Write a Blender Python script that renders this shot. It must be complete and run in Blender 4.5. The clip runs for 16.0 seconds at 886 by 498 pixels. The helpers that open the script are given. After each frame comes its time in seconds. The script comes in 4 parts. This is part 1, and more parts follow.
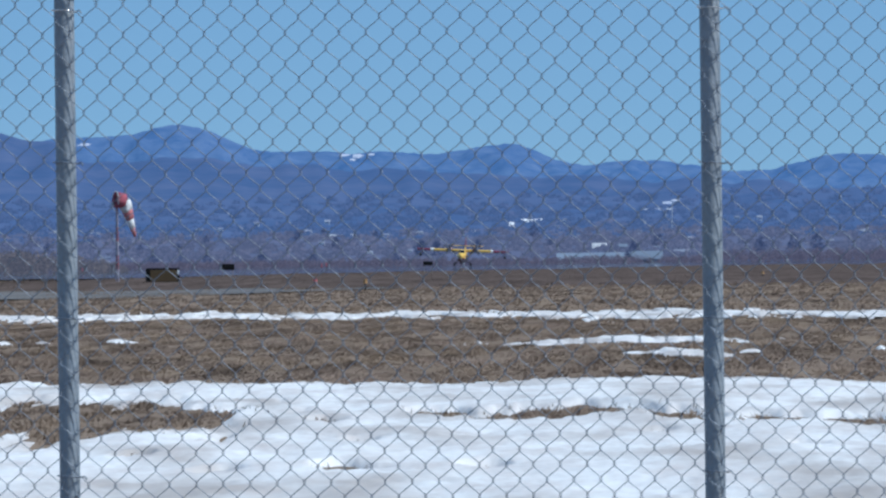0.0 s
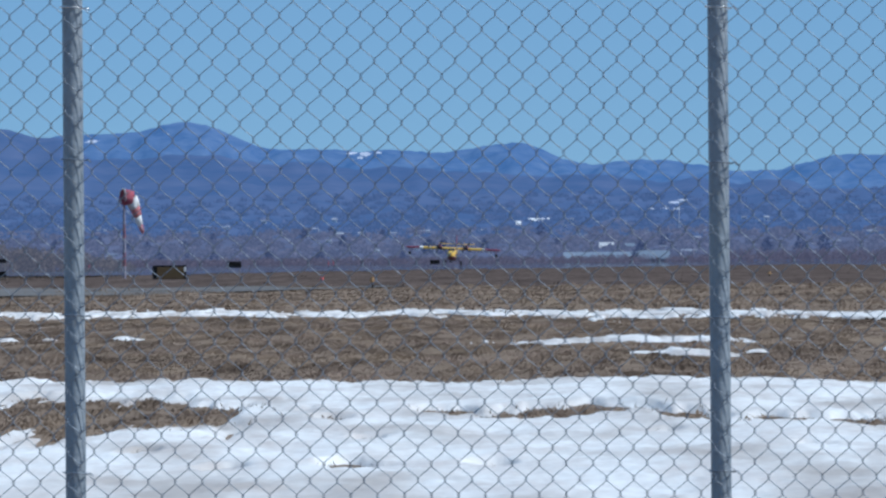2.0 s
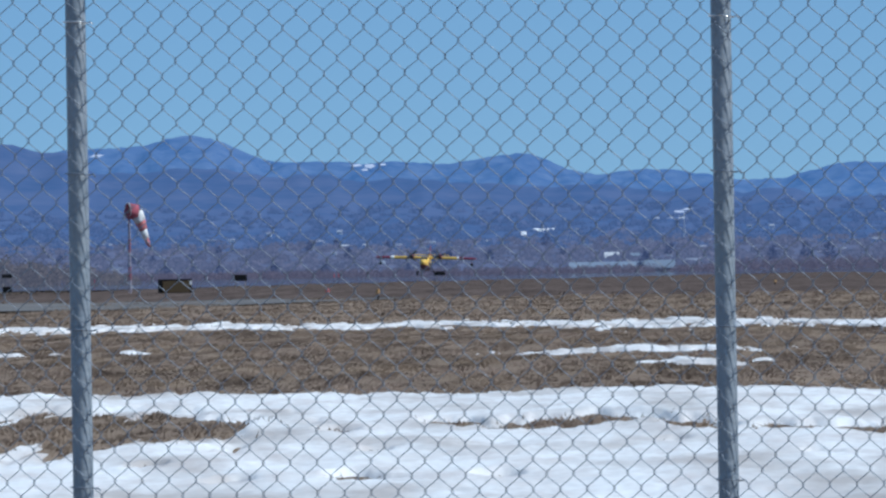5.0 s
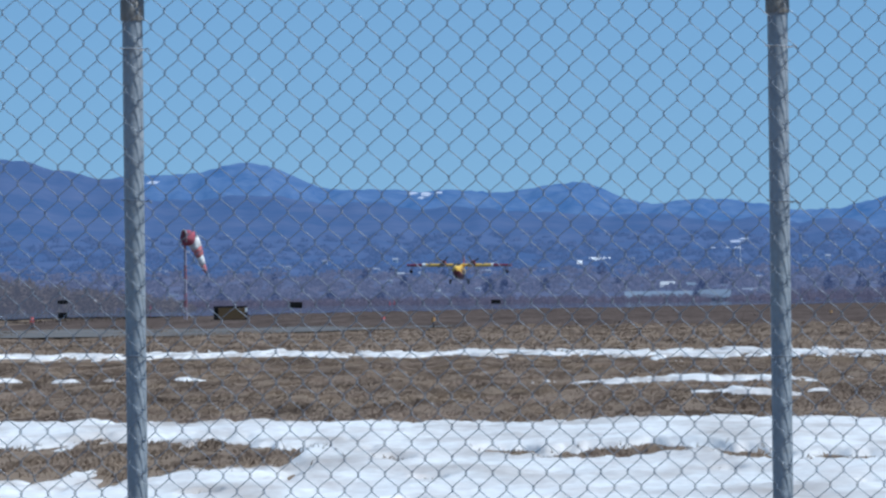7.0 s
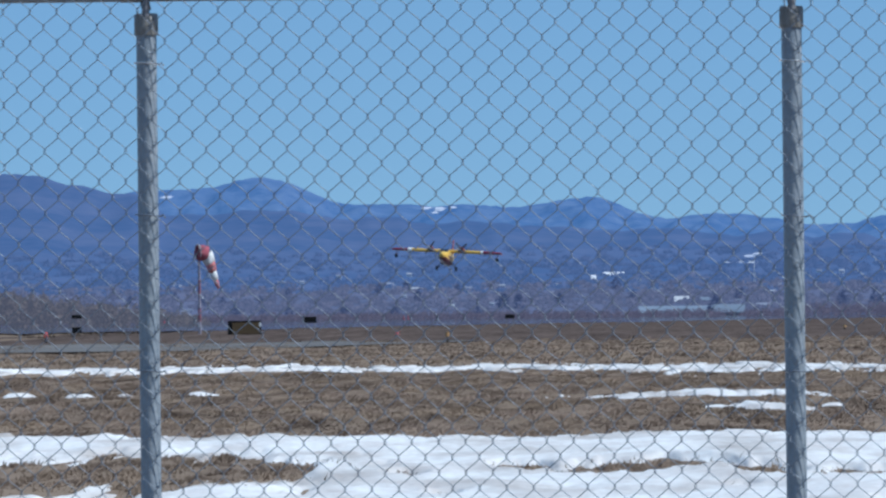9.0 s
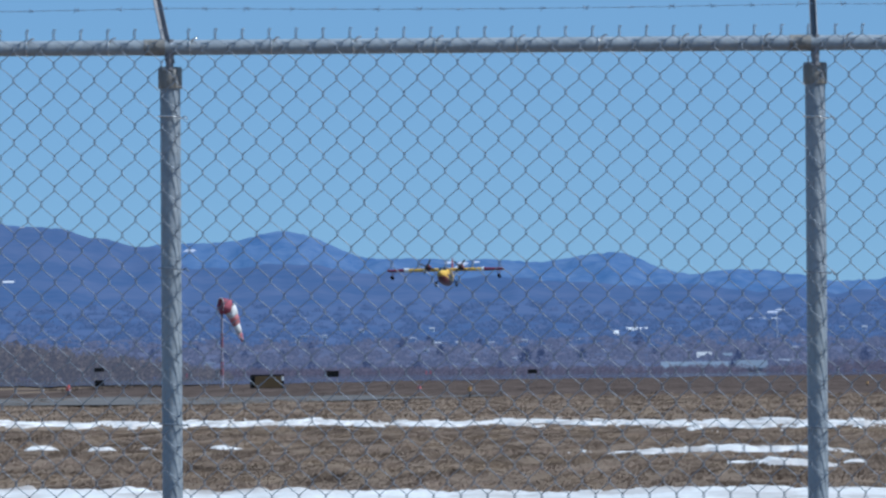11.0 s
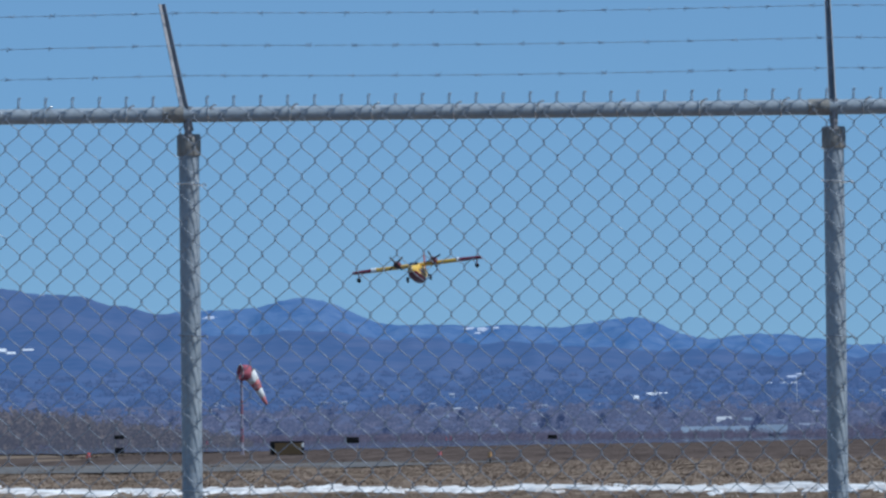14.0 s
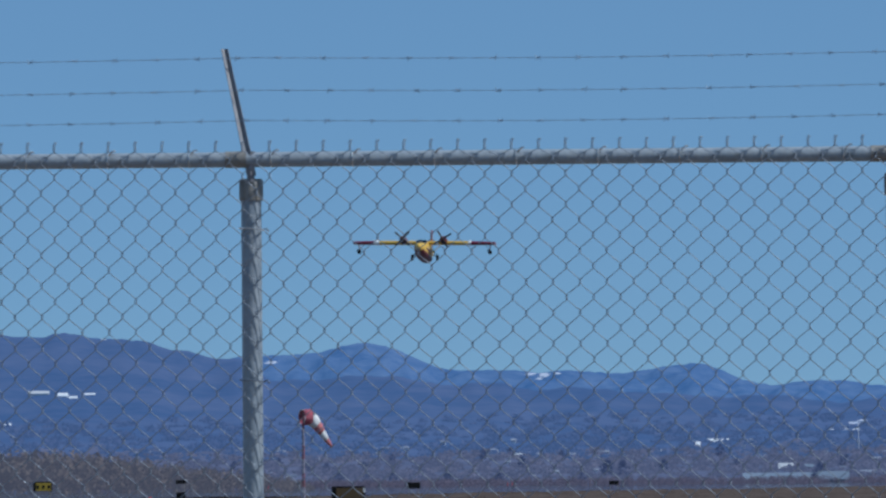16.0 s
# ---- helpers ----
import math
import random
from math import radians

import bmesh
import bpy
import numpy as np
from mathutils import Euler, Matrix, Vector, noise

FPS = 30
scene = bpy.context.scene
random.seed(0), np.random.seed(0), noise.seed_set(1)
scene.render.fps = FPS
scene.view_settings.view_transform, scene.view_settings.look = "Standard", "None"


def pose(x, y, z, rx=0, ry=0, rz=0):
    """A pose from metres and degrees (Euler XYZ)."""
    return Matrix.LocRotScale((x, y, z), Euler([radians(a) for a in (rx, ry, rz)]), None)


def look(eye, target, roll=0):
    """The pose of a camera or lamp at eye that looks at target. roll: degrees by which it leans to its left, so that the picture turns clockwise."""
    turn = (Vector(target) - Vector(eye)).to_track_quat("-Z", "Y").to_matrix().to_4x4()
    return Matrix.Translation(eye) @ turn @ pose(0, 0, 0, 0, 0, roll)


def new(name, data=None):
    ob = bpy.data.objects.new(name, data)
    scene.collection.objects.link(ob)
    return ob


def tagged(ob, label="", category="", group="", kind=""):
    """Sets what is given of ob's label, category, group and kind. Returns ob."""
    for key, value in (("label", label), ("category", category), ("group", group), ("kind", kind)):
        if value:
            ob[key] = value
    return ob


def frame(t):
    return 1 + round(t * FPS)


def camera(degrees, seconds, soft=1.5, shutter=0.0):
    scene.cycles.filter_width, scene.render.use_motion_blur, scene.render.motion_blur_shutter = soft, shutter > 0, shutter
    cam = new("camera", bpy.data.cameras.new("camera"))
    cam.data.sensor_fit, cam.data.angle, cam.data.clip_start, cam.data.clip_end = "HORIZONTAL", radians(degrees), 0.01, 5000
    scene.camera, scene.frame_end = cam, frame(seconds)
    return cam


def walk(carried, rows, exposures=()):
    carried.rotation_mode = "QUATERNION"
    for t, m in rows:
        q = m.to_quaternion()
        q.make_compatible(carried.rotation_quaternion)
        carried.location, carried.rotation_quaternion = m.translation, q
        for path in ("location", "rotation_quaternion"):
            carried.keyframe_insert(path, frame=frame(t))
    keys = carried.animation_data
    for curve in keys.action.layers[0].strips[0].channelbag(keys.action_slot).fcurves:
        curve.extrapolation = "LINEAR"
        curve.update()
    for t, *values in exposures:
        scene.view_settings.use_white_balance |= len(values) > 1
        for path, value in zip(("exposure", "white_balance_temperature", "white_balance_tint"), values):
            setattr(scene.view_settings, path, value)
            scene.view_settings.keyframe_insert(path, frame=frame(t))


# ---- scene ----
EYE = 1.6
cam = camera(7.0, 16.0, soft=2.55)
# seconds, turn to the left, tilt up, lean to the right (degrees)
ROWS = [
    (0.0, 0.0044, 0.0704, 0.731),
    (0.5, 0.0791, 0.0637, 0.535),
    (1.0, 0.1976, 0.0579, 0.527),
    (1.5, 0.1175, 0.0990, 0.553),
    (2.0, 0.0594, 0.0597, 0.460),
    (2.5, 0.0801, 0.0159, 0.374),
    (3.0, 0.1017, -0.0209, 0.430),
    (3.2, 0.1115, -0.0172, 0.430),
    (5.3, 0.1513, 0.1843, 1.060),
    (5.5, 0.2049, 0.2067, 1.088),
    (6.0, 0.4111, 0.2522, 0.946),
    (6.5, 0.5176, 0.2835, 0.780),
    (7.0, 0.5390, 0.3793, 0.659),
    (7.5, 0.5509, 0.3199, 0.586),
    (8.0, 0.5483, 0.3275, 0.468),
    (8.5, 0.5596, 0.4300, 0.539),
    (9.0, 0.6481, 0.4968, 0.651),
    (9.2, 0.6660, 0.5504, 0.650),
    (11.3, 0.8275, 0.9500, 0.370),
    (11.5, 0.8243, 0.9602, 0.362),
    (12.0, 0.8890, 1.0630, 0.402),
    (12.5, 0.9179, 1.1481, 0.396),
    (13.0, 0.9034, 1.2309, 0.380),
    (13.5, 0.9076, 1.3306, 0.559),
    (14.0, 0.9734, 1.4532, 0.657),
    (14.5, 1.0642, 1.4865, 0.535),
    (15.0, 1.2141, 1.6162, 0.634),
    (15.5, 1.4231, 1.7168, 0.376),
    (16.0, 1.4608, 1.8173, 0.489),
]


def aim(yaw, pitch, roll):
    a, b = radians(yaw), radians(pitch)
    return look((0, 0, EYE), (-math.sin(a) * math.cos(b), math.cos(a) * math.cos(b), EYE + math.sin(b)), -roll)


walk(cam, [(t, aim(a, b, c)) for t, a, b, c in ROWS],
     exposures=[(0.0, 0.01, 6000, 6), (3.0, -0.02, 6000, 6), (6.5, 0.04, 6000, 6), (9.0, 0.06, 6000, 6), (12.0, 0.07, 6000, 6), (13.2, 0.05, 6000, 6), (14.0, -0.07, 6000, 6), (15.4, -0.15, 6000, 6), (16.0, -0.27, 6000, 6)])

# ---- light ----
SUN_TURN, SUN_UP = 103.0, 46.0  # clockwise from straight ahead, and above the horizon
world = bpy.data.worlds.new("world")
scene.world = world
world.use_nodes = True
wn = world.node_tree
sky = wn.nodes.new("ShaderNodeTexSky")
sky.sky_type = "NISHITA"
sky.sun_disc = False
sky.sun_elevation, sky.sun_rotation = radians(SUN_UP), radians(SUN_TURN)
sky.altitude, sky.air_density, sky.dust_density, sky.ozone_density = 5000.0, 0.9, 0.0, 2.0
tint = wn.nodes.new("ShaderNodeMix")
tint.data_type, tint.blend_type = "RGBA", "MULTIPLY"
tint.inputs[0].default_value, tint.inputs[7].default_value = 1.0, (0.672, 0.895, 1.12, 1)
wn.links.new(sky.outputs[0], tint.inputs[6])
even = wn.nodes.new("ShaderNodeMix")  # a clear dry sky, nearly even above the horizon
even.data_type = "RGBA"
even.inputs[0].default_value, even.inputs[7].default_value = 0.55, (2.55, 4.75, 7.5, 1)
wn.links.new(tint.outputs[2], even.inputs[6])
wn.links.new(even.outputs[2], wn.nodes["Background"].inputs[0])
wn.nodes["Background"].inputs[1].default_value = 0.0785
sun_data = bpy.data.lights.new("sun", "SUN")
sun_data.energy, sun_data.angle, sun_data.color = 3.95, radians(0.53), (1.0, 0.985, 0.955)
sun = new("sun", sun_data)
SUN_DIR = Vector((math.sin(radians(SUN_TURN)) * math.cos(radians(SUN_UP)),
                  math.cos(radians(SUN_TURN)) * math.cos(radians(SUN_UP)), math.sin(radians(SUN_UP))))
sun.matrix_world = look(tuple(SUN_DIR * 50), (0, 0, 0))


# ---- materials ----
def mat(name, a, b=None, scale=4.0, fine=0.0, rough=0.7, metal=0.0, bump=0.0, bump_scale=20.0, island=0.0, per_object=0.0,
        glow=None, glow_strength=0.0, stretch=(1, 1, 1), spread=(0.35, 0.65), third=None, third_scale=0.3, third_spread=(0.48, 0.66)):
    """A surface that runs from colour a to colour b by noise of two sizes, with fine relief."""
    m = bpy.data.materials.new(name)
    m.use_nodes = True
    n, l = m.node_tree.nodes, m.node_tree.links
    p = n["Principled BSDF"]
    p.inputs["Roughness"].default_value, p.inputs["Metallic"].default_value = rough, metal
    if rough >= 0.85:
        p.inputs["Specular IOR Level"].default_value = 0.0
    b = b or tuple(c * 0.8 for c in a)
    co = n.new("ShaderNodeTexCoord")
    mp = n.new("ShaderNodeMapping")
    mp.inputs["Scale"].default_value = stretch
    l.new(co.outputs["Object"], mp.inputs[0])
    big = n.new("ShaderNodeTexNoise")
    big.inputs["Scale"].default_value, big.inputs["Detail"].default_value = scale, 6
    l.new(mp.outputs[0], big.inputs["Vector"])
    ramp = n.new("ShaderNodeMapRange")
    ramp.inputs["From Min"].default_value, ramp.inputs["From Max"].default_value = spread
    l.new(big.outputs[0], ramp.inputs[0])
    fac = ramp.outputs[0]
    if fine:
        small = n.new("ShaderNodeTexNoise")
        small.inputs["Scale"].default_value, small.inputs["Detail"].default_value = fine, 4
        l.new(mp.outputs[0], small.inputs["Vector"])
        r2 = n.new("ShaderNodeMapRange")
        r2.inputs["From Min"].default_value, r2.inputs["From Max"].default_value = 0.3, 0.7
        l.new(small.outputs[0], r2.inputs[0])
        av = n.new("ShaderNodeMath")
        av.operation = "MULTIPLY_ADD"
        av.inputs[1].default_value = 0.5
        half = n.new("ShaderNodeMath")
        half.operation = "MULTIPLY"
        half.inputs[1].default_value = 0.5
        l.new(fac, half.inputs[0])
        l.new(r2.outputs[0], av.inputs[0])
        l.new(half.outputs[0], av.inputs[2])
        fac = av.outputs[0]
    for amount, kind, socket in ((island, "ShaderNodeNewGeometry", "Random Per Island"), (per_object, "ShaderNodeObjectInfo", "Random")):
        if amount:
            g = n.new(kind)
            mx = n.new("ShaderNodeMix")
            mx.inputs[0].default_value = amount
            l.new(fac, mx.inputs[2])
            l.new(g.outputs[socket], mx.inputs[3])
            fac = mx.outputs[0]
    mix = n.new("ShaderNodeMix")
    mix.data_type = "RGBA"
    mix.inputs[6].default_value, mix.inputs[7].default_value = (*a, 1), (*b, 1)
    l.new(fac, mix.inputs[0])
    colour = mix.outputs[2]
    if third:  # patches of another tone
        pt = n.new("ShaderNodeTexNoise")
        pt.inputs["Scale"].default_value, pt.inputs["Detail"].default_value = third_scale, 5
        shift = n.new("ShaderNodeVectorMath")
        shift.inputs[1].default_value = (37.0, 11.0, 5.0)
        l.new(mp.outputs[0], shift.inputs[0])
        l.new(shift.outputs[0], pt.inputs["Vector"])
        pr = n.new("ShaderNodeMapRange")
        pr.inputs["From Min"].default_value, pr.inputs["From Max"].default_value = third_spread
        pr.inputs["To Max"].default_value = 0.8
        l.new(pt.outputs[0], pr.inputs[0])
        m3 = n.new("ShaderNodeMix")
        m3.data_type = "RGBA"
        m3.inputs[7].default_value = (*third, 1)
        l.new(pr.outputs[0], m3.inputs[0])
        l.new(colour, m3.inputs[6])
        colour = m3.outputs[2]
    l.new(colour, p.inputs["Base Color"])
    if bump:
        bt = n.new("ShaderNodeTexNoise")
        bt.inputs["Scale"].default_value, bt.inputs["Detail"].default_value = bump_scale, 5
        l.new(mp.outputs[0], bt.inputs["Vector"])
        bn = n.new("ShaderNodeBump")
        bn.inputs["Strength"].default_value, bn.inputs["Distance"].default_value = bump, 0.02
        l.new(bt.outputs[0], bn.inputs["Height"])
        l.new(bn.outputs[0], p.inputs["Normal"])
    # emission that stands in for haze over far things
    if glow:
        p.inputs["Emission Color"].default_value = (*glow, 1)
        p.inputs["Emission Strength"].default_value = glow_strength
    return m


GALV = mat("galvanised_steel", (0.26, 0.305, 0.355), (0.37, 0.415, 0.46), scale=14, fine=90, rough=0.62, metal=0.15, bump=0.15, bump_scale=60)
GALV_DARK = mat("weathered_steel", (0.20, 0.19, 0.18), (0.32, 0.31, 0.29), scale=30, fine=120, rough=0.6, metal=0.2, bump=0.2, bump_scale=80)
WIRE = mat("galvanised_wire", (0.185, 0.22, 0.275), (0.28, 0.315, 0.37), scale=9, fine=60, rough=0.42, metal=0.45, per_object=0.4)
ARM = mat("pale_worn_zinc", (0.17, 0.175, 0.20), (0.25, 0.25, 0.27), scale=20, fine=110, rough=0.6, metal=0.1, bump=0.2)
ALU = mat("bright_aluminium", (0.85, 0.86, 0.87), (0.75, 0.76, 0.77), scale=40, rough=0.25, metal=0.9)
BARB = mat("barbed_wire_steel", (0.19, 0.26, 0.36), (0.26, 0.34, 0.45), scale=12, rough=0.6, metal=0.3)
GROUND = mat("dry_turf", (0.136, 0.103, 0.081), (0.268, 0.206, 0.163), scale=0.3, fine=2.6, rough=0.95, bump=0.5, bump_scale=9, stretch=(1, 0.14, 1), spread=(0.38, 0.62), third=(0.25, 0.190, 0.143), third_scale=0.7)
GRASS = mat("dry_grass_blades", (0.118, 0.090, 0.072), (0.325, 0.250, 0.202), scale=0.5, rough=0.9, island=0.22, stretch=(1, 0.14, 1), spread=(0.38, 0.64), third=(0.285, 0.218, 0.163), third_scale=0.7)
SNOW = mat("melting_snow", (0.89, 0.892, 0.895), (0.62, 0.57, 0.55), scale=1.3, fine=7, rough=0.6, bump=0.5, bump_scale=11, third=(0.40, 0.345, 0.31), third_scale=0.75, third_spread=(0.47, 0.66), spread=(0.42, 0.62), stretch=(1, 0.22, 1))
ASPHALT = mat("asphalt", (0.13, 0.13, 0.135), (0.19, 0.185, 0.185), scale=0.05, fine=0.8, rough=0.9, bump=0.2)
# bluish and mirror-smooth, so that it imitates a heat mirage
RUNWAY = mat("mirage_runway", (0.10, 0.105, 0.12), (0.13, 0.135, 0.15), scale=0.03, fine=0.4, rough=0.03)
YELLOW = mat("yellow_paint", (0.76, 0.49, 0.09), (0.68, 0.42, 0.075), scale=0.6, fine=6, rough=0.35)
RED = mat("red_paint", (0.22, 0.022, 0.05), (0.17, 0.02, 0.042), scale=0.6, fine=6, rough=0.35)
MAROON = mat("maroon_paint", (0.15, 0.025, 0.035), (0.11, 0.02, 0.03), scale=0.8, fine=6, rough=0.4)
WHITE = mat("white_paint", (0.90, 0.90, 0.89), (0.84, 0.84, 0.83), scale=0.6, fine=6, rough=0.4)
BLACK = mat("black_rubber", (0.02, 0.02, 0.022), (0.035, 0.035, 0.035), scale=3, rough=0.7)
GLASS = mat("dark_cockpit_glass", (0.02, 0.025, 0.03), rough=0.05)
SOCK_RED = mat("red_cloth", (0.42, 0.125, 0.16), (0.34, 0.10, 0.13), scale=1.5, fine=12, rough=0.9)
# red cloth painted paler for the sun shining on and through it
SOCK_PINK = mat("sunlit_red_cloth", (0.62, 0.25, 0.25), (0.52, 0.19, 0.20), scale=1.5, fine=12, rough=0.9)
# white mast bands, with the mauve veil of haze put into their colour
MAST_PALE = mat("hazed_white_mast_paint", (0.30, 0.28, 0.36), (0.38, 0.35, 0.42), scale=0.8, fine=6, rough=0.7)
MAST_RED = mat("dark_red_mast_paint", (0.25, 0.09, 0.12), (0.34, 0.15, 0.18), scale=0.8, fine=6, rough=0.7)
SOCK_WHITE = mat("white_cloth", (0.82, 0.82, 0.82), (0.72, 0.72, 0.72), scale=1.5, fine=12, rough=0.9)
SIGN_BLACK = mat("black_sign_metal", (0.012, 0.012, 0.014), (0.025, 0.025, 0.025), scale=2, rough=0.88)
SIGN_AMBER = mat("faded_amber_panel", (0.135, 0.082, 0.03), (0.10, 0.06, 0.025), scale=1.2, fine=9, rough=0.5)
SIGN_YELLOW = mat("yellow_sign_panel", (0.44, 0.31, 0.03), (0.36, 0.25, 0.03), scale=1.2, fine=9, rough=0.5)
ORANGE = mat("orange_plastic", (0.34, 0.19, 0.07), (0.27, 0.15, 0.06), scale=2, rough=0.5)
CORAL = mat("red_plastic", (0.75, 0.10, 0.07), (0.62, 0.08, 0.06), scale=2, rough=0.5)
# the far distance: haze painted in as bluish base colour and a steady glow
MOUNTAIN = mat("hazed_mountain", (0.012, 0.03, 0.085), (0.085, 0.105, 0.15), scale=0.03, fine=0.16, rough=1.0, glow=(0.052, 0.135, 0.325), glow_strength=0.86, stretch=(1, 1, 2.5))
SLOPE = mat("hazed_wooded_slope", (0.014, 0.028, 0.066), (0.056, 0.061, 0.096), scale=0.02, fine=0.11, rough=1.0, glow=(0.049, 0.100, 0.234), glow_strength=0.97, stretch=(0.6, 0.35, 2.2), spread=(0.4, 0.6))
# the bluish tone is haze painted over white snow
FAR_SNOW = mat("hazed_far_snow", (0.62, 0.66, 0.74), (0.34, 0.40, 0.56), scale=0.15, rough=0.9)
# trees and thicket emit a faint blue glow in place of haze
FAR_TREE = mat("hazed_bare_trees", (0.012, 0.018, 0.038), (0.105, 0.088, 0.098), scale=0.016, fine=0.08, rough=1.0, island=0.08, glow=(0.078, 0.099, 0.180), glow_strength=1.0)
FAR_WOOD = mat("hazed_hillside_trees", (0.012, 0.02, 0.045), (0.060, 0.056, 0.080), scale=0.02, fine=0.1, rough=1.0, island=0.06, glow=(0.058, 0.104, 0.232), glow_strength=1.0)
TOWN = mat("hazed_town_ground", (0.02, 0.028, 0.052), (0.10, 0.09, 0.115), scale=0.02, fine=0.15, rough=1.0, glow=(0.063, 0.093, 0.186), glow_strength=0.95, stretch=(0.5, 0.4, 2))
FAR_DARK = mat("hazed_dark", (0.03, 0.04, 0.08), (0.05, 0.06, 0.10), scale=0.05, rough=1.0, per_object=0.4, glow=(0.04, 0.058, 0.125), glow_strength=0.8)
THICKET = mat("hazed_brown_thicket", (0.055, 0.048, 0.062), (0.105, 0.084, 0.092), scale=0.03, fine=0.2, rough=1.0, island=0.15, glow=(0.070, 0.074, 0.128), glow_strength=0.8)
BARE_BROWN = mat("hazed_brown_trees", (0.055, 0.044, 0.040), (0.12, 0.094, 0.074), scale=0.03, fine=0.12, rough=1.0, island=0.08, glow=(0.078, 0.086, 0.128), glow_strength=0.8)
HEATH = mat("dark_rough_turf", (0.058, 0.044, 0.041), (0.15, 0.116, 0.103), scale=0.35, fine=2.0, rough=0.95, bump=0.5, bump_scale=4, stretch=(1, 0.05, 1), spread=(0.38, 0.64))
# walls, roofs and cladding get a blue-grey tint as painted haze
FAR_WALL = mat("hazed_house_wall", (0.26, 0.30, 0.40), (0.66, 0.68, 0.70), scale=0.02, rough=0.9, per_object=0.8)
FAR_BRIGHT = mat("far_white_wall", (0.80, 0.82, 0.86), (0.70, 0.73, 0.78), scale=0.1, rough=0.8)
FAR_ROOF = mat("hazed_house_roof", (0.11, 0.14, 0.22), (0.34, 0.37, 0.45), scale=0.05, rough=0.9, per_object=0.8)
PALE = mat("hazed_pale_cladding", (0.19, 0.245, 0.33), (0.14, 0.19, 0.275), scale=0.05, rough=0.8)


# ---- mesh helpers ----
def link(name, verts, faces, material, parent=None, label="", smooth=False):
    me = bpy.data.meshes.new(name)
    me.from_pydata([tuple(v) for v in verts], [], [tuple(f) for f in faces])
    me.materials.append(material)
    if smooth:
        me.shade_smooth()
    me.update()
    ob = new(name, me)
    ob.parent = parent
    return tagged(ob, label)


def part(name, bm, material, parent=None, label="", smooth=False):
    bmesh.ops.recalc_face_normals(bm, faces=bm.faces)
    if smooth:  # crisp rims round the flat ends
        bmesh.ops.split_edges(bm, edges=list({e for f in bm.faces if len(f.verts) > 4 for e in f.edges}))
    me = bpy.data.meshes.new(name)
    bm.to_mesh(me)
    bm.free()
    me.materials.append(material)
    if smooth:
        me.shade_smooth()
    ob = new(name, me)
    ob.parent = parent
    return tagged(ob, label)


def shared(name, ob, parent, m):
    """A second piece on the same mesh."""
    o = new(name, ob.data)
    o.parent = parent
    o.matrix_basis = m
    return o


def base(name, m, label, category, group="", kind=""):
    e = new(name)
    e.matrix_basis = m
    return tagged(e, label, category, group, kind)


def box(bm, x0, x1, y0, y1, z0, z1, bevel=0.0):
    r = bmesh.ops.create_cube(bm, size=1.0, matrix=Matrix.LocRotScale(((x0 + x1) / 2, (y0 + y1) / 2, (z0 + z1) / 2), None, (x1 - x0, y1 - y0, z1 - z0)))
    if bevel:
        es = list({e for v in r["verts"] for e in v.link_edges})
        bmesh.ops.bevel(bm, geom=es, offset=bevel, segments=1, affect="EDGES")
    return bm


def rod(bm, a, b, r0, r1=None, n=10):
    a, b = Vector(a), Vector(b)
    d = b - a
    m = Matrix.Translation((a + b) / 2) @ d.to_track_quat("Z", "Y").to_matrix().to_4x4()
    bmesh.ops.create_cone(bm, cap_ends=True, segments=n, radius1=r0, radius2=r0 if r1 is None else r1, depth=d.length, matrix=m)
    return bm


def tube(points, r, n=5):
    """Vertices and faces of a thin wire along points."""
    pts = [Vector(p) for p in points]
    vs, fs = [], []
    for i, p in enumerate(pts):
        d = (pts[min(i + 1, len(pts) - 1)] - pts[max(i - 1, 0)]).normalized()
        side = d.cross(Vector((0, 1, 0)))
        side = side.normalized() if side.length > 0.05 else d.cross(Vector((1, 0, 0))).normalized()
        up = side.cross(d)
        for k in range(n):
            a = 2 * math.pi * k / n
            vs.append(p + r * (math.cos(a) * side + math.sin(a) * up))
    for i in range(len(pts) - 1):
        for k in range(n):
            k2 = (k + 1) % n
            fs.append((i * n + k, i * n + k2, (i + 1) * n + k2, (i + 1) * n + k))
    fs += [tuple(range(n))[::-1], tuple(range((len(pts) - 1) * n, len(pts) * n))]
    return vs, fs


def merge(pieces):
    vs, fs = [], []
    for v, f in pieces:
        o = len(vs)
        vs += list(v)
        fs += [tuple(i + o for i in q) for q in f]
    return vs, fs


def loft(sections, n=20, power=2.4):
    """A closed body along y: (y, x, z, half width, half height up, half height down)."""
    bm = bmesh.new()
    rings = []
    for y, x, z, w, hu, hd in sections:
        ring = []
        for k in range(n):
            a = 2 * math.pi * k / n
            c, s = math.cos(a), math.sin(a)
            e = 2 / power
            ring.append(bm.verts.new((x + w * math.copysign(abs(c) ** e, c), y, z + (hu if s > 0 else hd) * math.copysign(abs(s) ** e, s))))
        rings.append(ring)
    for r0, r1 in zip(rings, rings[1:]):
        for k in range(n):
            bm.faces.new((r0[k], r0[(k + 1) % n], r1[(k + 1) % n], r1[k]))
    bm.faces.new(rings[0])
    bm.faces.new(rings[-1][::-1])
    return bm


